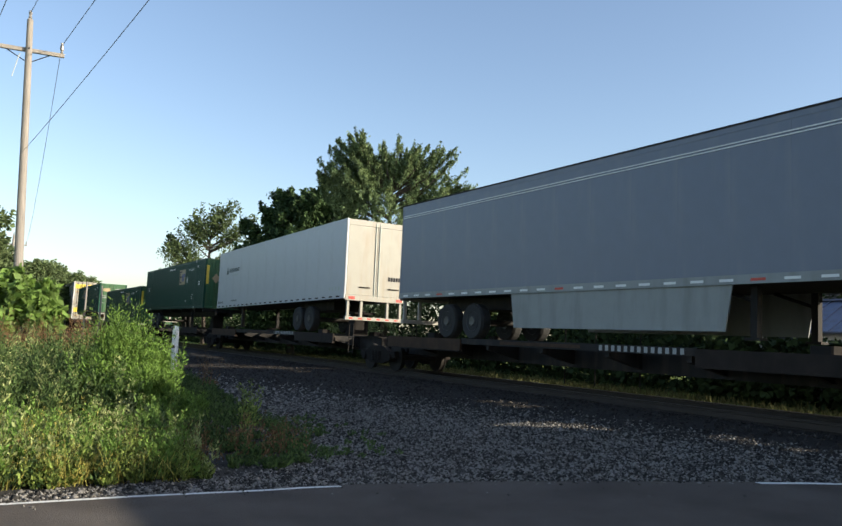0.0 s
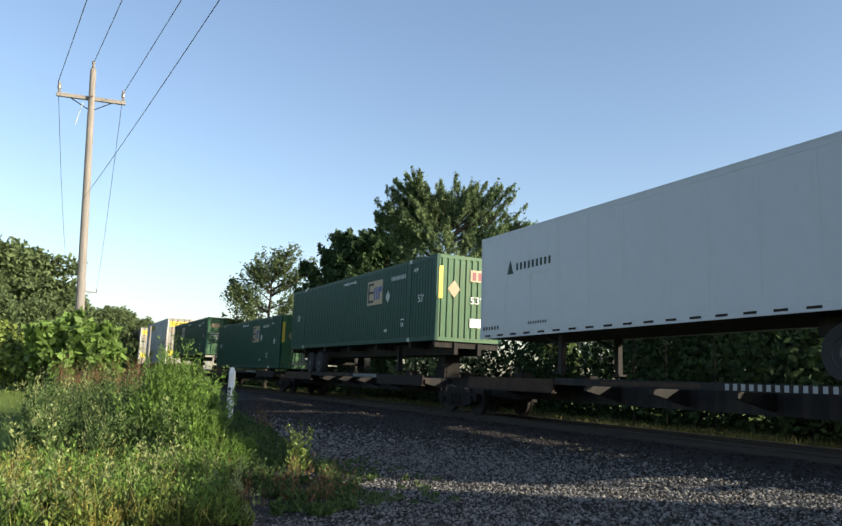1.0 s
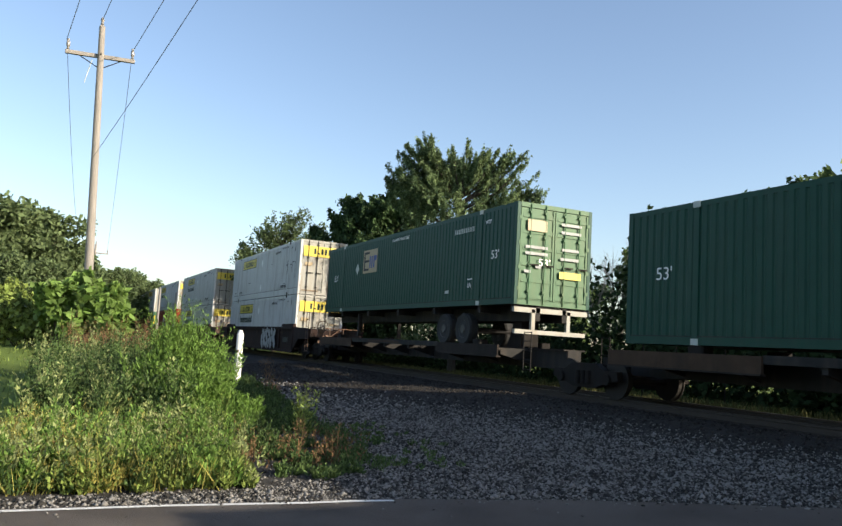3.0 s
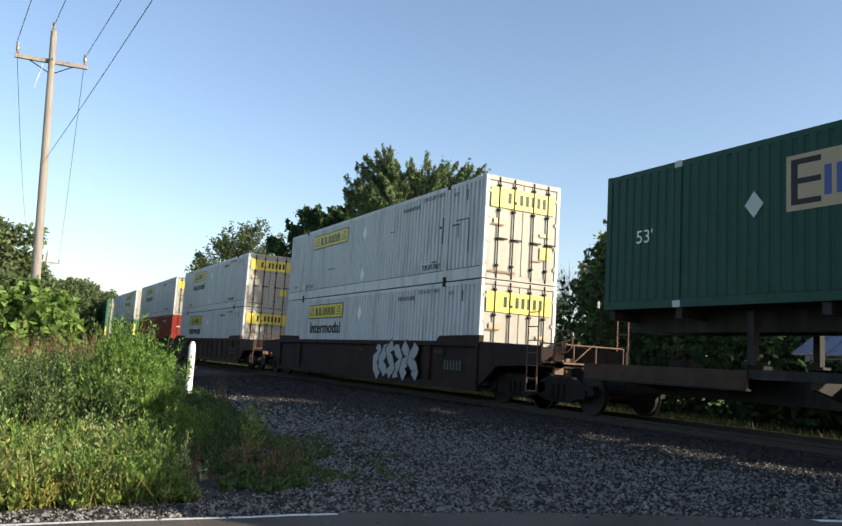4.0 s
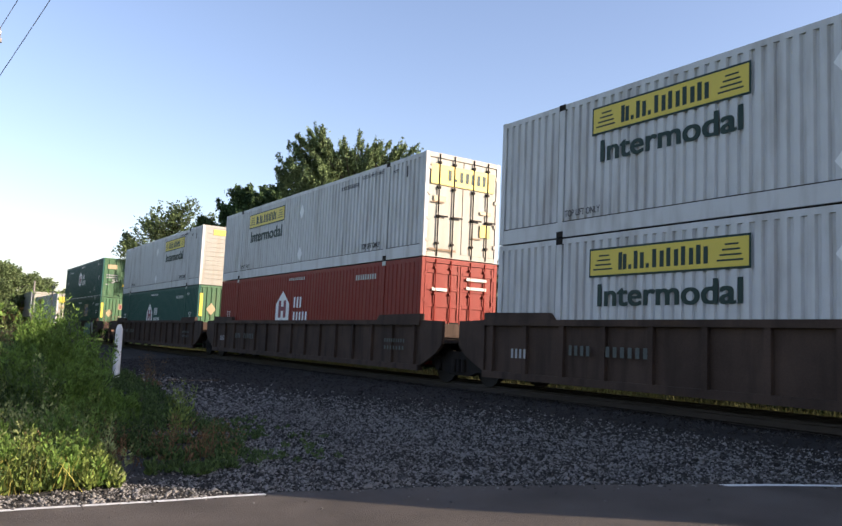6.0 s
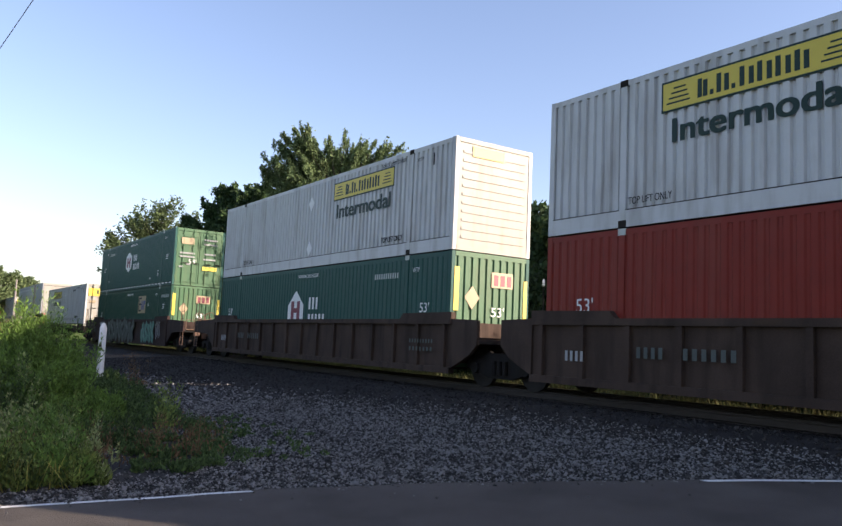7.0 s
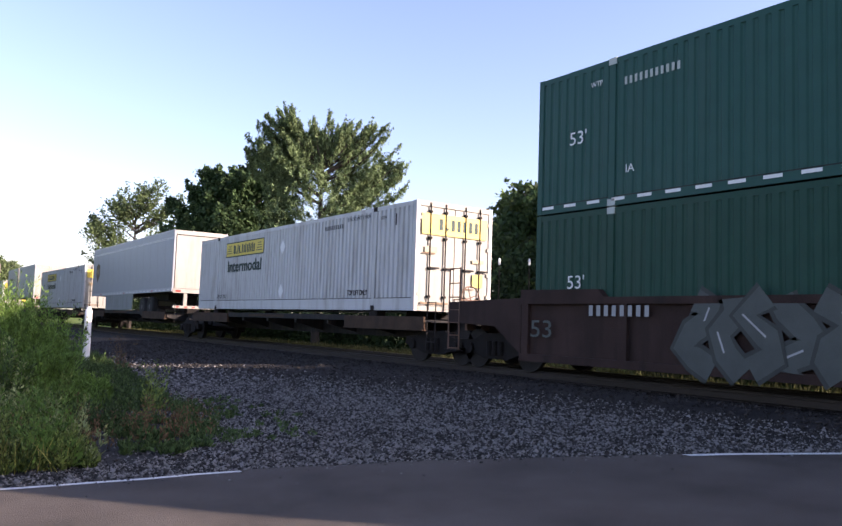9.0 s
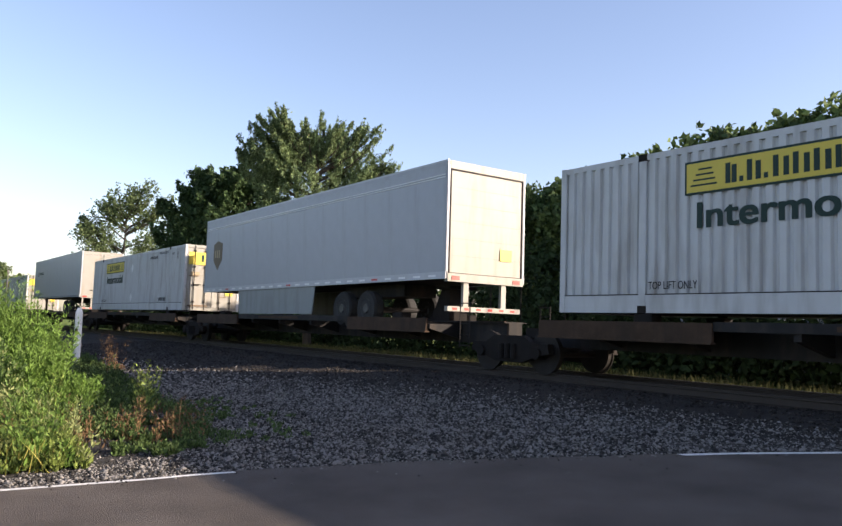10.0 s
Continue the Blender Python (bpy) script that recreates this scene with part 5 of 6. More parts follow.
# Shade over the corner comes from the darker leaf colour.
weeds("low_weeds", "dark low weeds between the tall ones and the gravel", 1900, -12.6, -8.4, -1, 4.2, bed, 0.10, 0.36, 34, 0.034, 2.4, "shaded_weed", -0.14, 2.6)
weeds("tall_weeds", "waist-high dark green weeds behind a mown lane", 1900, -19.5, -13.2, -0.6, 5.2, clump, 0.42, 1.0, 60, 0.046, 2.4, "shaded_weed", -0.16, 0.8)
weeds("tall_weeds", "waist-high pale-tipped weeds behind a mown lane", 420, -19.5, -13.2, -0.4, 4.6, clump, 0.5, 1.0, 56, 0.044, 2.4, "pale_weed", -0.2, 0.8)
weeds("tall_weeds", "waist-high green weeds in front of the shrubs", 900, -24, -19, 0.2, 5.6, lambda x, y: inside(x, y) & (y < -0.175 * x - 0.2), 0.25, 0.5, 34, 0.05, 2.8, "weed")
weeds("low_weeds", "dark low weeds between the bush and the gravel", 2200, -27, -12.6, 2.4, 6.4, lambda x, y: (y < veg_y(x) - rng.exponential(0.1, len(x))) & (y > veg_y(x) - 1.6), 0.06, 0.26, 18, 0.04, 2.6, "shaded_weed", -1)
weeds("brown_weeds", "brownish seed-headed weeds among the green", 260, -11.8, -9.2, -1, 4.0, inside, 0.2, 0.4, 20, 0.03, 3.0, "dry")
weeds("brown_weeds", "reddish-brown dry weeds beneath the shrub", 520, -25, -20, 0.4, 3.4, lambda x, y: y < -0.13 * x, 0.5, 0.95, 34, 0.04, 4.0, "dry", -1)
weeds("sparse_weeds", "sparse low weeds creeping over the gravel", 1300, -13.5, -9.0, 1.6, 5.4, lambda x, y: (y < veg_y(x) + rng.exponential(0.45, len(x))) & (y > veg_y(x) - 0.3), 0.06, 0.26, 22, 0.028, 2.4, "shaded_weed")
weeds("tall_stalks", "single tall leafy weed at the gravel's edge", 6, -12.4, -12.1, 3.65, 3.95, lambda x, y: x < 0, 0.5, 0.8, 60, 0.04, 2.6, "weed", -2)
weeds("dry_stalks", "dry reddish stalks beside the white post", 16, -21.2, -20.4, 5.3, 5.7, lambda x, y: x < 0, 0.5, 0.9, 26, 0.03, 3.0, "dry", -2)
for x, y, r, h, n in ((-14.75, 2.45, 0.22, 1.62, 60), (-14.8, 2.05, 0.2, 1.58, 55), (-14.6, 2.25, 0.5, 1.2, 150), (-14.6, 1.75, 0.4, 1.1, 110), (-14.3, 2.4, 0.32, 0.75, 100), (-13.9, 2.3, 0.5, 0.85, 120), (-13.8, 3.05, 0.4, 0.36, 90), (-13.1, 2.7, 0.4, 0.34, 80)):
    q = weeds("feathery_bush", "dense feathery green bush beside the white post", n * 2, x - r, x + r, y - r, y + r, lambda a, b: np.hypot(a - x, b - y) < r, h * 0.66, h * 1.06, 100, 0.052, 3.2, "feather", -2)
    tagged(q, category="bush")


def tufts(n, x0, x1, y0, y1, test, hmin, hmax, width, mat, name, label):
    """Single blades, leaning at random."""
    P = np.stack([rng.uniform(x0, x1, n), rng.uniform(y0, y1, n)], -1)
    P = P[test(P[:, 0], P[:, 1])]
    n = len(P)
    base = np.column_stack([P, height(P[:, 0], P[:, 1])])
    patch = np.array([noise.noise((x * 0.9, y * 0.9, 3.1)) for x, y in P])
    h = rng.uniform(hmin, hmax, n) * (1 + 0.5 * patch)
    a = rng.uniform(0, 6.28, n)
    side = np.column_stack([np.cos(a), np.sin(a), np.zeros(n)]) * (width * rng.uniform(0.6, 1.4, n))[:, None]
    lean = np.column_stack([rng.normal(0, 0.3, n), rng.normal(0, 0.3, n), np.ones(n)]) * h[:, None]
    mid = base + lean * 0.55 * (1, 1, 1.1)
    V = np.stack([base - side, base + side, mid + side * 0.7, base + lean, mid - side * 0.7], 1)
    return cloud(name, V, mat, label, "grass")


tufts(6000, -11.9, -8.4, -4, 1.8, inside, 0.10, 0.34, 0.006, "grass", "grass", "yellow-green tall grass at the road edge")
tufts(12000, -40, -11.6, -8, 7.0, inside, 0.03, 0.12, 0.010, "weed", "grass", "short rough grass behind the weeds")
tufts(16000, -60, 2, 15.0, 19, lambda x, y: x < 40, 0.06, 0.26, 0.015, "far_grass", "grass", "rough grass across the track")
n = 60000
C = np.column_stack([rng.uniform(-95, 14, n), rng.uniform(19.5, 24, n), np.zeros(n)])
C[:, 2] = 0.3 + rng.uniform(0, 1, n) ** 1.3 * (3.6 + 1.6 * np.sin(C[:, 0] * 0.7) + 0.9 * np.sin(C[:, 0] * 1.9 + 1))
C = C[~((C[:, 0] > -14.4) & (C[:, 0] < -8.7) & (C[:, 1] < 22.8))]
# low strip added to cover the bright shed wall
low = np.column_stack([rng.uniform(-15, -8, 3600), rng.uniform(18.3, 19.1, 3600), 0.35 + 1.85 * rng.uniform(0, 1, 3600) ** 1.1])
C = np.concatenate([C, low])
cloud("undergrowth", leaves(C, 0.14, 1.7), "undergrowth", "tangled undergrowth darkened for shade at the foot of the wood", "undergrowth")


# ---- poles, wires, post ----
def utility_pole(label, x, y, z0, z1, r, arm_z=0.0, lean=0.0, arm=1.22):
    """A pole with, if arm_z, one crossarm at that height, arm its half length; lean in degrees towards -y."""
    t = thing("utility_pole", label, "utility pole")
    h = z1 - z0
    ring = [(r, -0.4), (r * 0.97, h * 0.1), (r * 0.82, h * 0.5), (r * 0.72, h * 0.8), (r * 0.62, h - 0.03), (r * 0.5, h)]
    part("pole", Geo().lathe(ring, (0, 0, 0), 'Z', 16), "grey_wood", t)
    if arm_z:
        za = arm_z - z0
        part("crossarm", box(-0.17, -0.06, -arm, arm, za - 0.06, za + 0.06, 0.01), "grey_wood", t)
        for s in (-0.62, 0.62):
            part("brace", Geo().tube((-0.18, s, za - 0.05), (-0.12, 0.0, za - 0.42), 0.018, n=6), "iron", t)
        for s in (-arm + 0.08, arm - 0.08):
            part("insulator", Geo().lathe([(0.02, 0.05), (0.05, 0.1), (0.035, 0.14), (0.06, 0.2), (0.06, 0.3), (0.04, 0.36), (0.045, 0.42)], (-0.1, s, za), 'Z', 12), "glass", t)
        part("insulator", Geo().lathe([(0.03, 0), (0.06, 0.05), (0.04, 0.12), (0.06, 0.2), (0.03, 0.28)], (0, 0, h), 'Z', 12), "glass", t)
        part("arm_bolt", Geo().tube((-0.2, 0, za), (0.2, 0, za), 0.02, n=6), "iron", t)
        part("drop_lead", Geo().tube((-0.1, -0.25, za - 0.15), (-0.1, -0.45, za - 0.95), 0.014, n=6), "pale_print", t, "pale dangling lead")
    t.matrix_basis = pose(x, y, z0, lean)
    return t


utility_pole("weathered wooden utility pole with one crossarm", -27.0, 1.03, 0.82, 11.44, 0.15, 10.44, 2.6, 1.06)
utility_pole("weathered wooden utility pole far along the line", -85, 3.4, 0.9, 10.0, 0.16, 9.1)
utility_pole("distant wooden utility pole above the trees", -114.7, 8.8, 0.9, 9.8, 0.15)
utility_pole("wooden utility pole beside the road", 24, 4.6, 0.0, 12.9, 0.17, 11.75)
utility_pole("thin pale pole beside the track", *polar(83.3, 45), 0.8, 3.95, 0.07)
utility_pole("thin pale pole beside the track", *polar(82.2, 56), 0.8, 4.3, 0.08)


def marker(x, y, z0, z1):
    """A thin dark stake with a small white cap."""
    t = thing("marker_stake", "thin dark stake with a small white cap", "stake", "stakes across the track")
    part("stake", Geo().tube((0, 0, -0.2), (0, 0, z1 - z0 - 0.22), 0.022, 0.018, 8), "iron", t)
    part("cap", Geo().lathe([(0.02, 0), (0.05, 0.04), (0.035, 0.1), (0.05, 0.16), (0.02, 0.24)], (0, 0, z1 - z0 - 0.24), 'Z', 10), "post_white", t, "white cap")
    t.matrix_basis = pose(x, y, z0)


for az in (48.8, 46.6, 43.4):
    marker(*polar(az, 26), 0.3, 3.9)


def wire(a, b, sag, r=0.011):
    n, k = 26, 6
    pts = [Vector(a).lerp(Vector(b), i / n) - Vector((0, 0, 4 * sag * (i / n) * (1 - i / n))) for i in range(n + 1)]
    side = (Vector(b) - Vector(a)).cross(Vector((0, 0, 1))).normalized()
    v = [p + r * (math.cos(6.2832 * i / k) * side + Vector((0, 0, math.sin(6.2832 * i / k)))) for p in pts for i in range(k)]
    t = Geo().add(v, [(j * k + i, j * k + (i + 1) % k, (j + 1) * k + (i + 1) % k, (j + 1) * k + i) for j in range(n) for i in range(k)])
    return tagged(new("overhead_wire", t.mesh("overhead_wire", "wire")), "thin overhead wire between utility poles", "wire", "overhead wires")


wire((-27.1, -0.45, 10.80), (24, 3.5, 12.15), 0.35)
wire((-27, 0.55, 11.66), (24, 4.6, 13.15), 0.35)
wire((-27.1, 1.55, 10.80), (24, 5.7, 12.15), 0.35)
wire((-27, 0.65, 6.97), (24, 4.4, 9.6), 0.65, 0.008)
wire((-27.1, -0.45, 10.80), (-85.1, 2.2, 9.5), 1.6, 0.009)
wire((-27.1, 1.55, 10.80), (-85.1, 4.5, 9.5), 1.6, 0.009)

post = thing("marker_post", "chipped white-painted wooden post among weeds", "post")
g = Geo().tube((0, 0, -0.3), (0.0, 0, 1.16), 0.10, 0.10, 12).tube((0, 0, 1.16), (0, 0, 1.3), 0.10, 0.045, 12)
part("shaft", g, "post_white", post)
part("scar", Geo().tube((0.07, -0.06, 0.62), (0.075, -0.065, 0.70), 0.045, 0.04, 8), "bark", post)
post.matrix_basis = pose(-23.9, 5.23, 0.47, 0, -1.5, 0)


# ---- the train ----
V0, ACC = 21.616, -0.0083


def along(s, t):
    return s + V0 * (t - 5) + ACC * (t - 5) ** 2


H2 = CL / 2
# loads: front (+x) end at 5 s
S = dict(Z=121.5, A=103.3, B=83.01, C=63.88, D=45.65, E=24.82, F=3.75, G=-19.61, H=-39.05, I=-58.62, J=-82.07, K=-102.71, L=-122.64, M=-141.35, N=-161.0, O=-180.8, P=-201.0, Q=-221)
S = {k: v - H2 for k, v in S.items()}
DECK, LOW, UP, CHZ = 1.94, 1.05, 3.975, 2.93

a = trailer("semi_trailer", "grey smooth-sided road trailer with pale side skirts", "grey_trailer", -1, 2.98, (-5.35, -4.05), (-2.25, 4.35))
on_train(a, S["A"], 2.98)
# Z is an added trailer ahead, placed to narrow the sunlit gap
on_train(copy_thing(a, pose(0, 0, 0)), S["Z"], 2.95)
b = trailer("semi_trailer", "white panelled road trailer with double rear doors", "trailer", 1, 2.96, (3.4, 4.65), ribs=True)
shape(b, [(-6.65, 1.75), (-6.35, 1.75), (-6.5, 2.15)], "ink", label="dark triangular emblem")
bars(b, -6.2, -4.5, 1.82, 0.2, 9, "ink", F1)
bars(b, -5.7, -4.6, 1.62, 0.07, 8, "pale_print", F1)
bars(b, -7.9, -7.0, 0.24, 0.1, 6, "black_print", F1)
bars(b, -5.6, -4.7, 0.3, 0.07, 8, "black_print", F1)
bars(b, 6.7, 7.8, 0.3, 0.14, 4, "pale_print", F1)
for i in range(6):
    flat_end(b, 0.5 + i * 0.11, 0.58 + i * 0.11, 0.75, 0.9, "black_print", 8.085)
on_train(b, S["B"], 2.98, -0.78)
g_front = green_box("dark green ribbed container with a sun-brightened green end wall", "green", -1)
on_train(g_front, S["C"], CHZ)
chassis(S["C"], CHZ - 0.01, -1, (-5.05, -3.75))
on_train(copy_thing(g_front, pose(0, 0, 0)), S["D"], DECK)
g_door = green_box("dark green ribbed container with sun-brightened green doors", "green", 1)
on_train(g_door, S["E"], CHZ)
chassis(S["E"], CHZ - 0.01, 1, (3.75, 5.05))
w_door = white_box("white ribbed container with a yellow banner and rust-streaked doors", 1)
plain = white_box("white ribbed container with a yellow banner, scuffed doors", 1, word=False)
for x0, x1, z0, z1 in ((5.78, 5.84, 1.15, 1.95), (5.6, 5.72, 1.62, 1.70), (6.35, 6.75, 1.62, 1.66), (6.7, 6.73, 1.25, 1.62), (7.25, 7.28, 0.75, 1.75), (6.55, 7.25, 1.74, 1.77), (5.2, 5.5, 0.62, 0.66), (-3.4, -2.7, 1.05, 1.08), (2.2, 2.5, 1.9, 1.93), (-7.2, -6.9, 0.5, 0.56)):
    flat(plain, x0, x1, z0, z1, "black", "scrape")
on_train(plain, S["F"], UP)
on_train(w_door, S["F"], LOW)
on_train(copy_thing(w_door, pose(0, 0, 0)), S["G"], UP)
on_train(copy_thing(w_door, pose(0, 0, 0)), S["G"], LOW)
on_train(copy_thing(w_door, pose(0, 0, 0)), S["H"], UP)
r = container("freight_container", "red ribbed container with a white badge", "red", "red", 1, True)
house_logo(r, -1.8, 1.0, 1.2, 1.25)
side_words(r, "53'", 0.4, "white_print", -7.2, 1.3, 0.45)
bars(r, 4.4, 5.7, 2.4, 0.16, 9, "pale_print")
bars(r, -0.7, 0.7, 2.6, 0.1, 8, "pale_print")
for y, z, w, m in ((-0.95, 2.0, 0.5, "white_print"), (0.2, 2.35, 0.7, "white_print"), (0.2, 2.1, 0.7, "pale_print"), (-0.95, 0.9, 0.4, "white_print"), (0.2, 1.0, 0.6, "pale_print")):
    flat_end(r, y, y + w, z, z + 0.08, "pale_print", H2 + 0.03)
on_train(r, S["H"], LOW)
on_train(white_box("white ribbed container with a yellow banner and a slatted end", -1), S["I"], UP)
t = green_box("blue-green container with a white badge and a sun-brightened green end", "teal", -1, logo=False, marks="plain")
house_logo(t, -1.4, 0.85, 1.2, 1.3)
on_train(t, S["I"], LOW)
t = green_box("blue-green container with a white badge and sun-brightened green doors", "teal", 1, logo=False, marks="far")
house_logo(t, -1.5, 1.05, 1.3, 1.2, True)
for i in range(26):
    x = -7.9 + i * 0.62
    flat(t, x, x + 0.32, 0.09, 0.15, "white_print", "reflector", F1 - 0.002)
on_train(t, S["J"], UP)
on_train(green_box("dark green ribbed container with tan emblem and sun-brightened green end", "green", -1, marks="right"), S["J"], LOW)
on_train(copy_thing(w_door, pose(0, 0, 0)), S["K"], DECK)
l = trailer("semi_trailer", "pale grey road trailer with a roll-up rear door", "silver", 1, 2.92, (3.0, 4.35), (-4.6, 1.4), roll_door=True)
shape(l, [(-7.2, 1.9), (-7.2, 1.25), (-6.75, 0.85), (-6.3, 1.25), (-6.3, 1.9), (-6.75, 2.02)], "amber", label="brown and gold shield-shaped emblem")
bars(l, -7.05, -6.45, 1.35, 0.3, 3, "tan", F1 - 0.006)
on_train(l, S["L"], 2.70, -0.3)
on_train(copy_thing(w_door, pose(0, 0, 0)), S["M"], DECK)
on_train(copy_thing(b, pose(0, 0, 0)), S["N"], 2.75)
on_train(copy_thing(w_door, pose(0, 0, 0)), S["O"], DECK)
on_train(copy_thing(g_front, pose(0, 0, 0)), S["P"], DECK)
on_train(copy_thing(w_door, pose(0, 0, 0)), S["Q"], DECK)

u = spine_unit("dark_brown", ((-8.6, -4.4), (3.6, 7.4)))
bars(u, 1.0, 3.4, 1.0, 0.12, 13, "graf_grey", -1.302)
on_train(u, S["A"], RAIL)
for k in "ZBCD":
    on_train(copy_thing(u, pose(0, 0, 0)), S[k], RAIL)
on_train(spine_unit("dark_brown", ((-8.6, -4.4), (3.6, 7.4)), back=True), S["E"], RAIL)
u = spine_unit("ochre", ((-8.6, -4.4), (3.6, 7.4)))
on_train(u, S["L"], RAIL)
for k in "MNOPQ":
    on_train(copy_thing(u, pose(0, 0, 0)), S[k], RAIL)
on_train(spine_unit("ochre", ((-8.6, -4.6), (4.6, 8.6)), front=True), S["K"], RAIL)


def spray(t, x0, x1, z0, z1, n, mat, edge, seed, width=0.17):
    """Tall crooked strokes of spray paint, each with a darker outline; they stand for no letters."""
    r = random.Random(seed)
    w = (x1 - x0) / n

    def band(pts, half, y, m, name, parent, thick):
        left, right = [], []
        for i, (px, pz) in enumerate(pts):
            ax, az = pts[max(0, i - 1)]
            bx, bz = pts[min(len(pts) - 1, i + 1)]
            d = math.hypot(bx - ax, bz - az) or 1
            nx, nz = -(bz - az) / d * half, (bx - ax) / d * half
            left.append((px + nx, pz + nz))
            right.append((px - nx, pz - nz))
        n, v, f = len(pts), [], []
        for k in range(n):
            for dy in (0, -thick):
                v += [(left[k][0], y + dy, left[k][1]), (right[k][0], y + dy, right[k][1])]
        for k in range(n - 1):
            a, b = 4 * k, 4 * k + 4
            f += [(a, a + 1, b + 1, b), (a + 2, b + 2, b + 3, a + 3), (a, b, b + 2, a + 2), (a + 1, a + 3, b + 3, b + 1)]
        f += [(0, 2, 3, 1), (4 * n - 4, 4 * n - 3, 4 * n - 1, 4 * n - 2)]
        return part(name, Geo().add(v, f), m, parent)

    for i in range(n):
        cx = x0 + (i + 0.5) * w
        k = 5 + r.randrange(3)
        pts = []
        for j in range(k):
            u = j / (k - 1)
            pts.append((cx + w * (0.42 * math.sin(2.4 * u * math.pi + i * 1.3) + r.uniform(-0.12, 0.12)), z0 + (z1 - z0) * (u if i % 2 else 1 - u) + r.uniform(-0.05, 0.05)))
        y = -1.474 - 0.004 * (i % 3)
        b = band(pts, width * 0.68, y, edge, "spray_outline", t, 0.002)
        band(pts, width * 0.5, y - 0.002, mat, "spray_fill", b, 0.002)
        band([(px - 0.03, pz + 0.02) for px, pz in pts[1:3]], 0.016, y - 0.004, "graf_grey", "spray_highlight", b, 0.002)


smoothcar = "dark maroon double-stack well railcar with faded graffiti"
f = well_unit("dark_maroon", False, 'end', 'end', smoothcar)
j = well_unit("maroon", False, 'end', 'end', smoothcar)
spray(f, 1.85, 5.0, 0.42, 1.44, 6, "graf_grey", "black", 3, 0.36)
bars(f, 6.6, 7.6, 0.75, 0.26, 6, "graf_dim", -1.474)
flat(f, 0.6, 0.95, 1.2, 1.3, "ochre", "mark", -1.474)
flat(f, 6.0, 6.5, 1.2, 1.3, "ochre", "mark", -1.474)
on_train(f, S["F"], RAIL)
spray(j, -4.3, 2.1, 0.35, 1.5, 11, "graf_dim", "graf_shade", 5, 0.40)
spray(j, 3.8, 6.2, 0.4, 1.36, 6, "graf_teal", "graf_shade", 8, 0.34)
for k in range(5):
    x = 6.45 + 0.16 * k
    part("spray_stroke", Geo().tube((x, -1.476, 1.3 - 0.1 * (k % 2)), (x + 0.14, -1.476, 1.42 + 0.04 * (k % 3)), 0.014, n=5).tube((x, -1.476, 1.3 - 0.1 * (k % 2)), (x + 0.2, -1.476, 0.55 + 0.12 * k % 0.3), 0.012, n=5), "graf_grey", j)
bars(j, -6.4, -4.9, 1.2, 0.2, 8, "graf_grey", -1.474)
side_words(j, "53", 0.5, "graf_dim", -8.0, 0.75, 0.6, y=-1.474)
on_train(j, S["J"], RAIL)
ribbed = "brown ribbed double-stack well railcar"
w = well_unit("brown", True, 'joint', 'end', ribbed)
on_train(w, S["G"], RAIL)
on_train(well_unit("brown", True, 'joint', 'joint', ribbed), S["H"], RAIL)
w = well_unit("brown", True, 'end', 'joint', ribbed)
on_train(w, S["I"], RAIL)


# marks on the brown wells
for ob, s, z, tilt in list(MOVERS):
    if ob.get("label") == ribbed:
        bars(ob, -7.3, -6.75, 0.72, 0.2, 4, "graf_grey", -1.476)
        bars(ob, -5.5, -4.85, 0.84, 0.2, 4, "graf_dim", -1.476)
        bars(ob, -4.5, -3.4, 0.84, 0.2, 6, "graf_dim", -1.476)
        bars(ob, 6.6, 7.7, 0.95, 0.1, 9, "graf_dim", -1.476)
        bars(ob, 6.6, 7.7, 0.75, 0.1, 7, "graf_dim", -1.476)
        # ochre plates paint the yellowish-brown highlights along the top chord
        for x in (-3.2, 3.4):
            flat(ob, x, x + 0.5, 1.46, 1.53, "ochre", "reflector", -1.482)

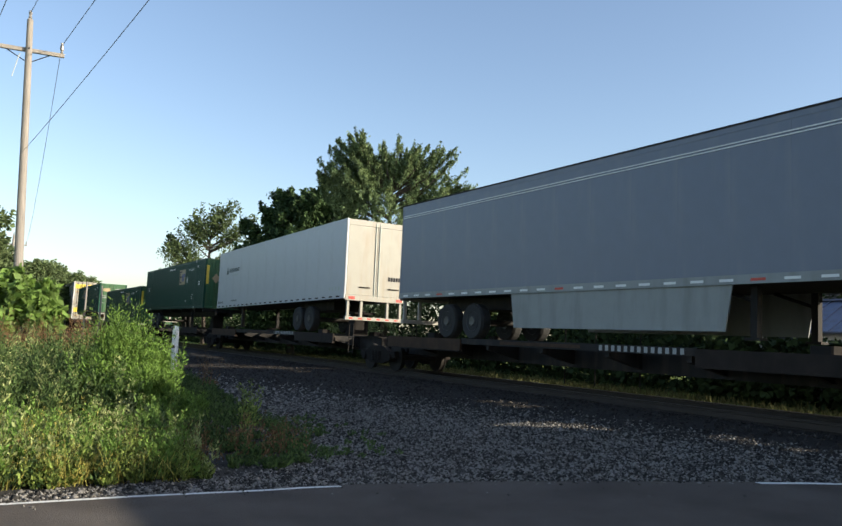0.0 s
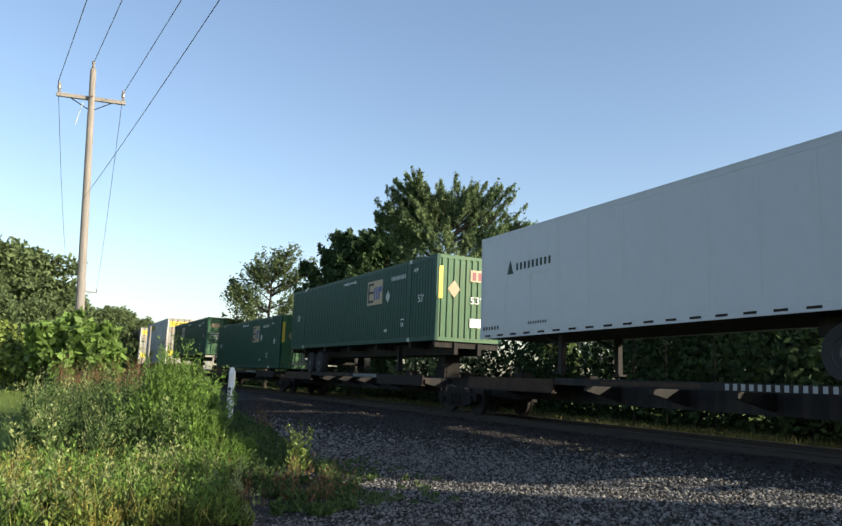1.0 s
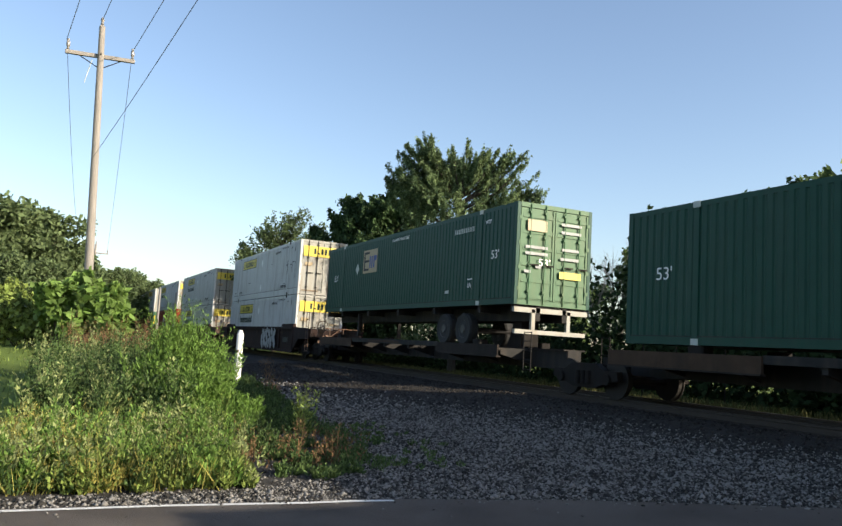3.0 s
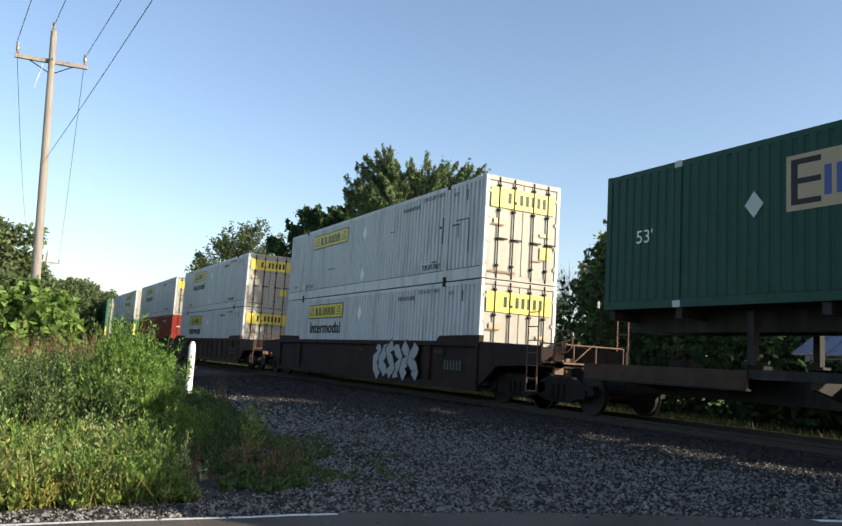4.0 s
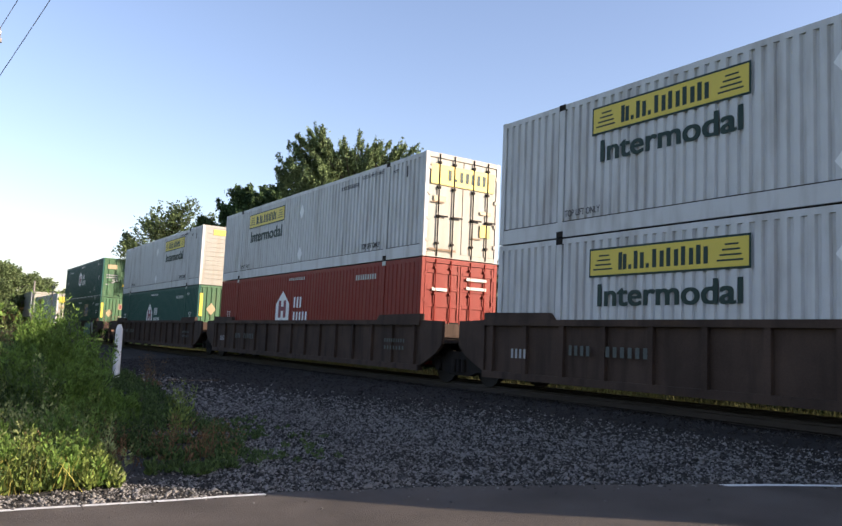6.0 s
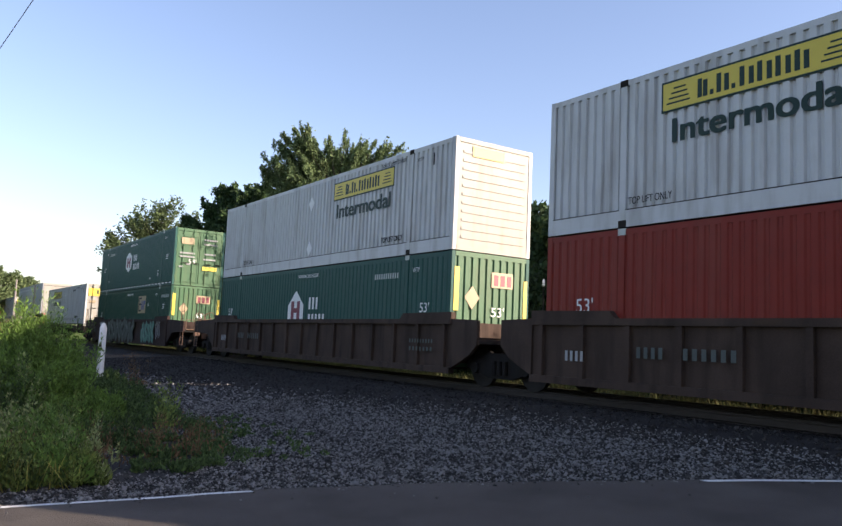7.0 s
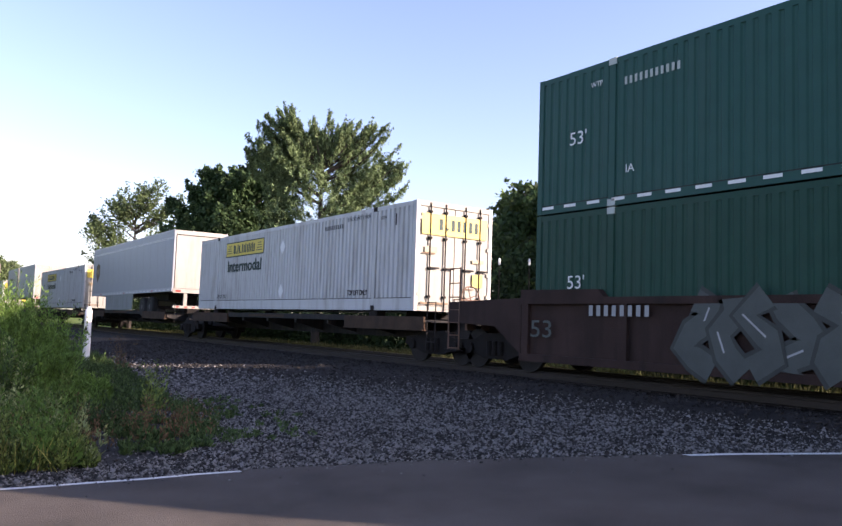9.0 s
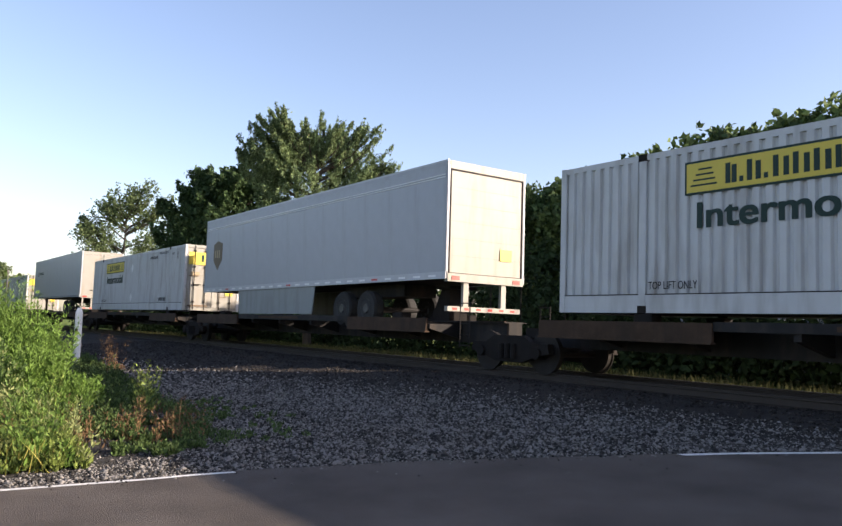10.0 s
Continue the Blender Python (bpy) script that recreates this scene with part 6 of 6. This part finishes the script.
# the shed across the track, at the foot of the wood
def shed(x, y, z, length, depth, eave, ridge):
    t = thing("shed", "white-walled shed with a ribbed blue-grey metal roof", "shed")
    a, b, d = -length / 2, length / 2, depth / 2
    for side in (-1, 1):
        part("long_wall", box(a, b, *sorted((side * d, side * (d - 0.1))), 0, eave), "shed_wall", t)
        part("gable_wall", Geo().prism([(side * (b - 0.11), -d + 0.1, 0), (side * (b - 0.11), d - 0.1, 0), (side * (b - 0.11), d - 0.1, eave), (side * (b - 0.11), 0, ridge - 0.05), (side * (b - 0.11), -d + 0.1, eave)], (side * 0.1, 0, 0)), "shed_wall", t)
        o = 0.28
        drop = (ridge - eave) / d * o
        roof = part("roof", Geo().prism([(a - 0.2, side * (d + o), eave - drop), (a - 0.2, 0, ridge), (a - 0.2, 0, ridge + 0.05), (a - 0.2, side * (d + o), eave - drop + 0.05)], (length + 0.4, 0, 0)), "shed_roof", t)
        n = 11
        for i in range(n):
            u = a - 0.16 + i * (length + 0.32) / (n - 1)
            part("roof_seam", Geo().prism([(u - 0.015, side * (d + o), eave - drop + 0.05), (u - 0.015, 0, ridge + 0.05), (u - 0.015, 0, ridge + 0.085), (u - 0.015, side * (d + o), eave - drop + 0.085)], (0.03, 0, 0)), "shed_roof", roof)
    part("ridge_cap", box(a - 0.2, b + 0.2, -0.12, 0.12, ridge + 0.04, ridge + 0.09), "shed_roof", t)
    part("door", box(a + 0.5, a + 1.35, -d - 0.03, -d - 0.002, 0.05, eave - 0.25), "cabin", t, "dull blue-grey door")
    sign = part("sign", box(a + 1.7, a + 3.1, -d - 0.03, -d - 0.002, eave - 0.75, eave - 0.22), "white_print", t, "white sign with dark print")
    for i in range(6):
        part("print_bar", box(a + 1.82 + i * 0.2, a + 1.94 + i * 0.2, -d - 0.034, -d - 0.03, eave - 0.6, eave - 0.38), "blue", sign)
    t.matrix_basis = pose(x, y, z)


shed(-11.55, 20.9, 0.34, 4.5, 3.0, 2.2, 3.0)
bare_tree("thin pale saplings in front of the dark wood", 33.0, 28.5, 6.6)
bare_tree("thin pale saplings in front of the dark wood", 29.5, 29.5, 6.0)


def motions():
    """The whole train goes by at an even speed."""
    for ob, s, z, tilt in MOVERS:
        walk(ob, [(t, pose(along(s, t), YC, z, 0, tilt, 0)) for t in range(11)])


motions()
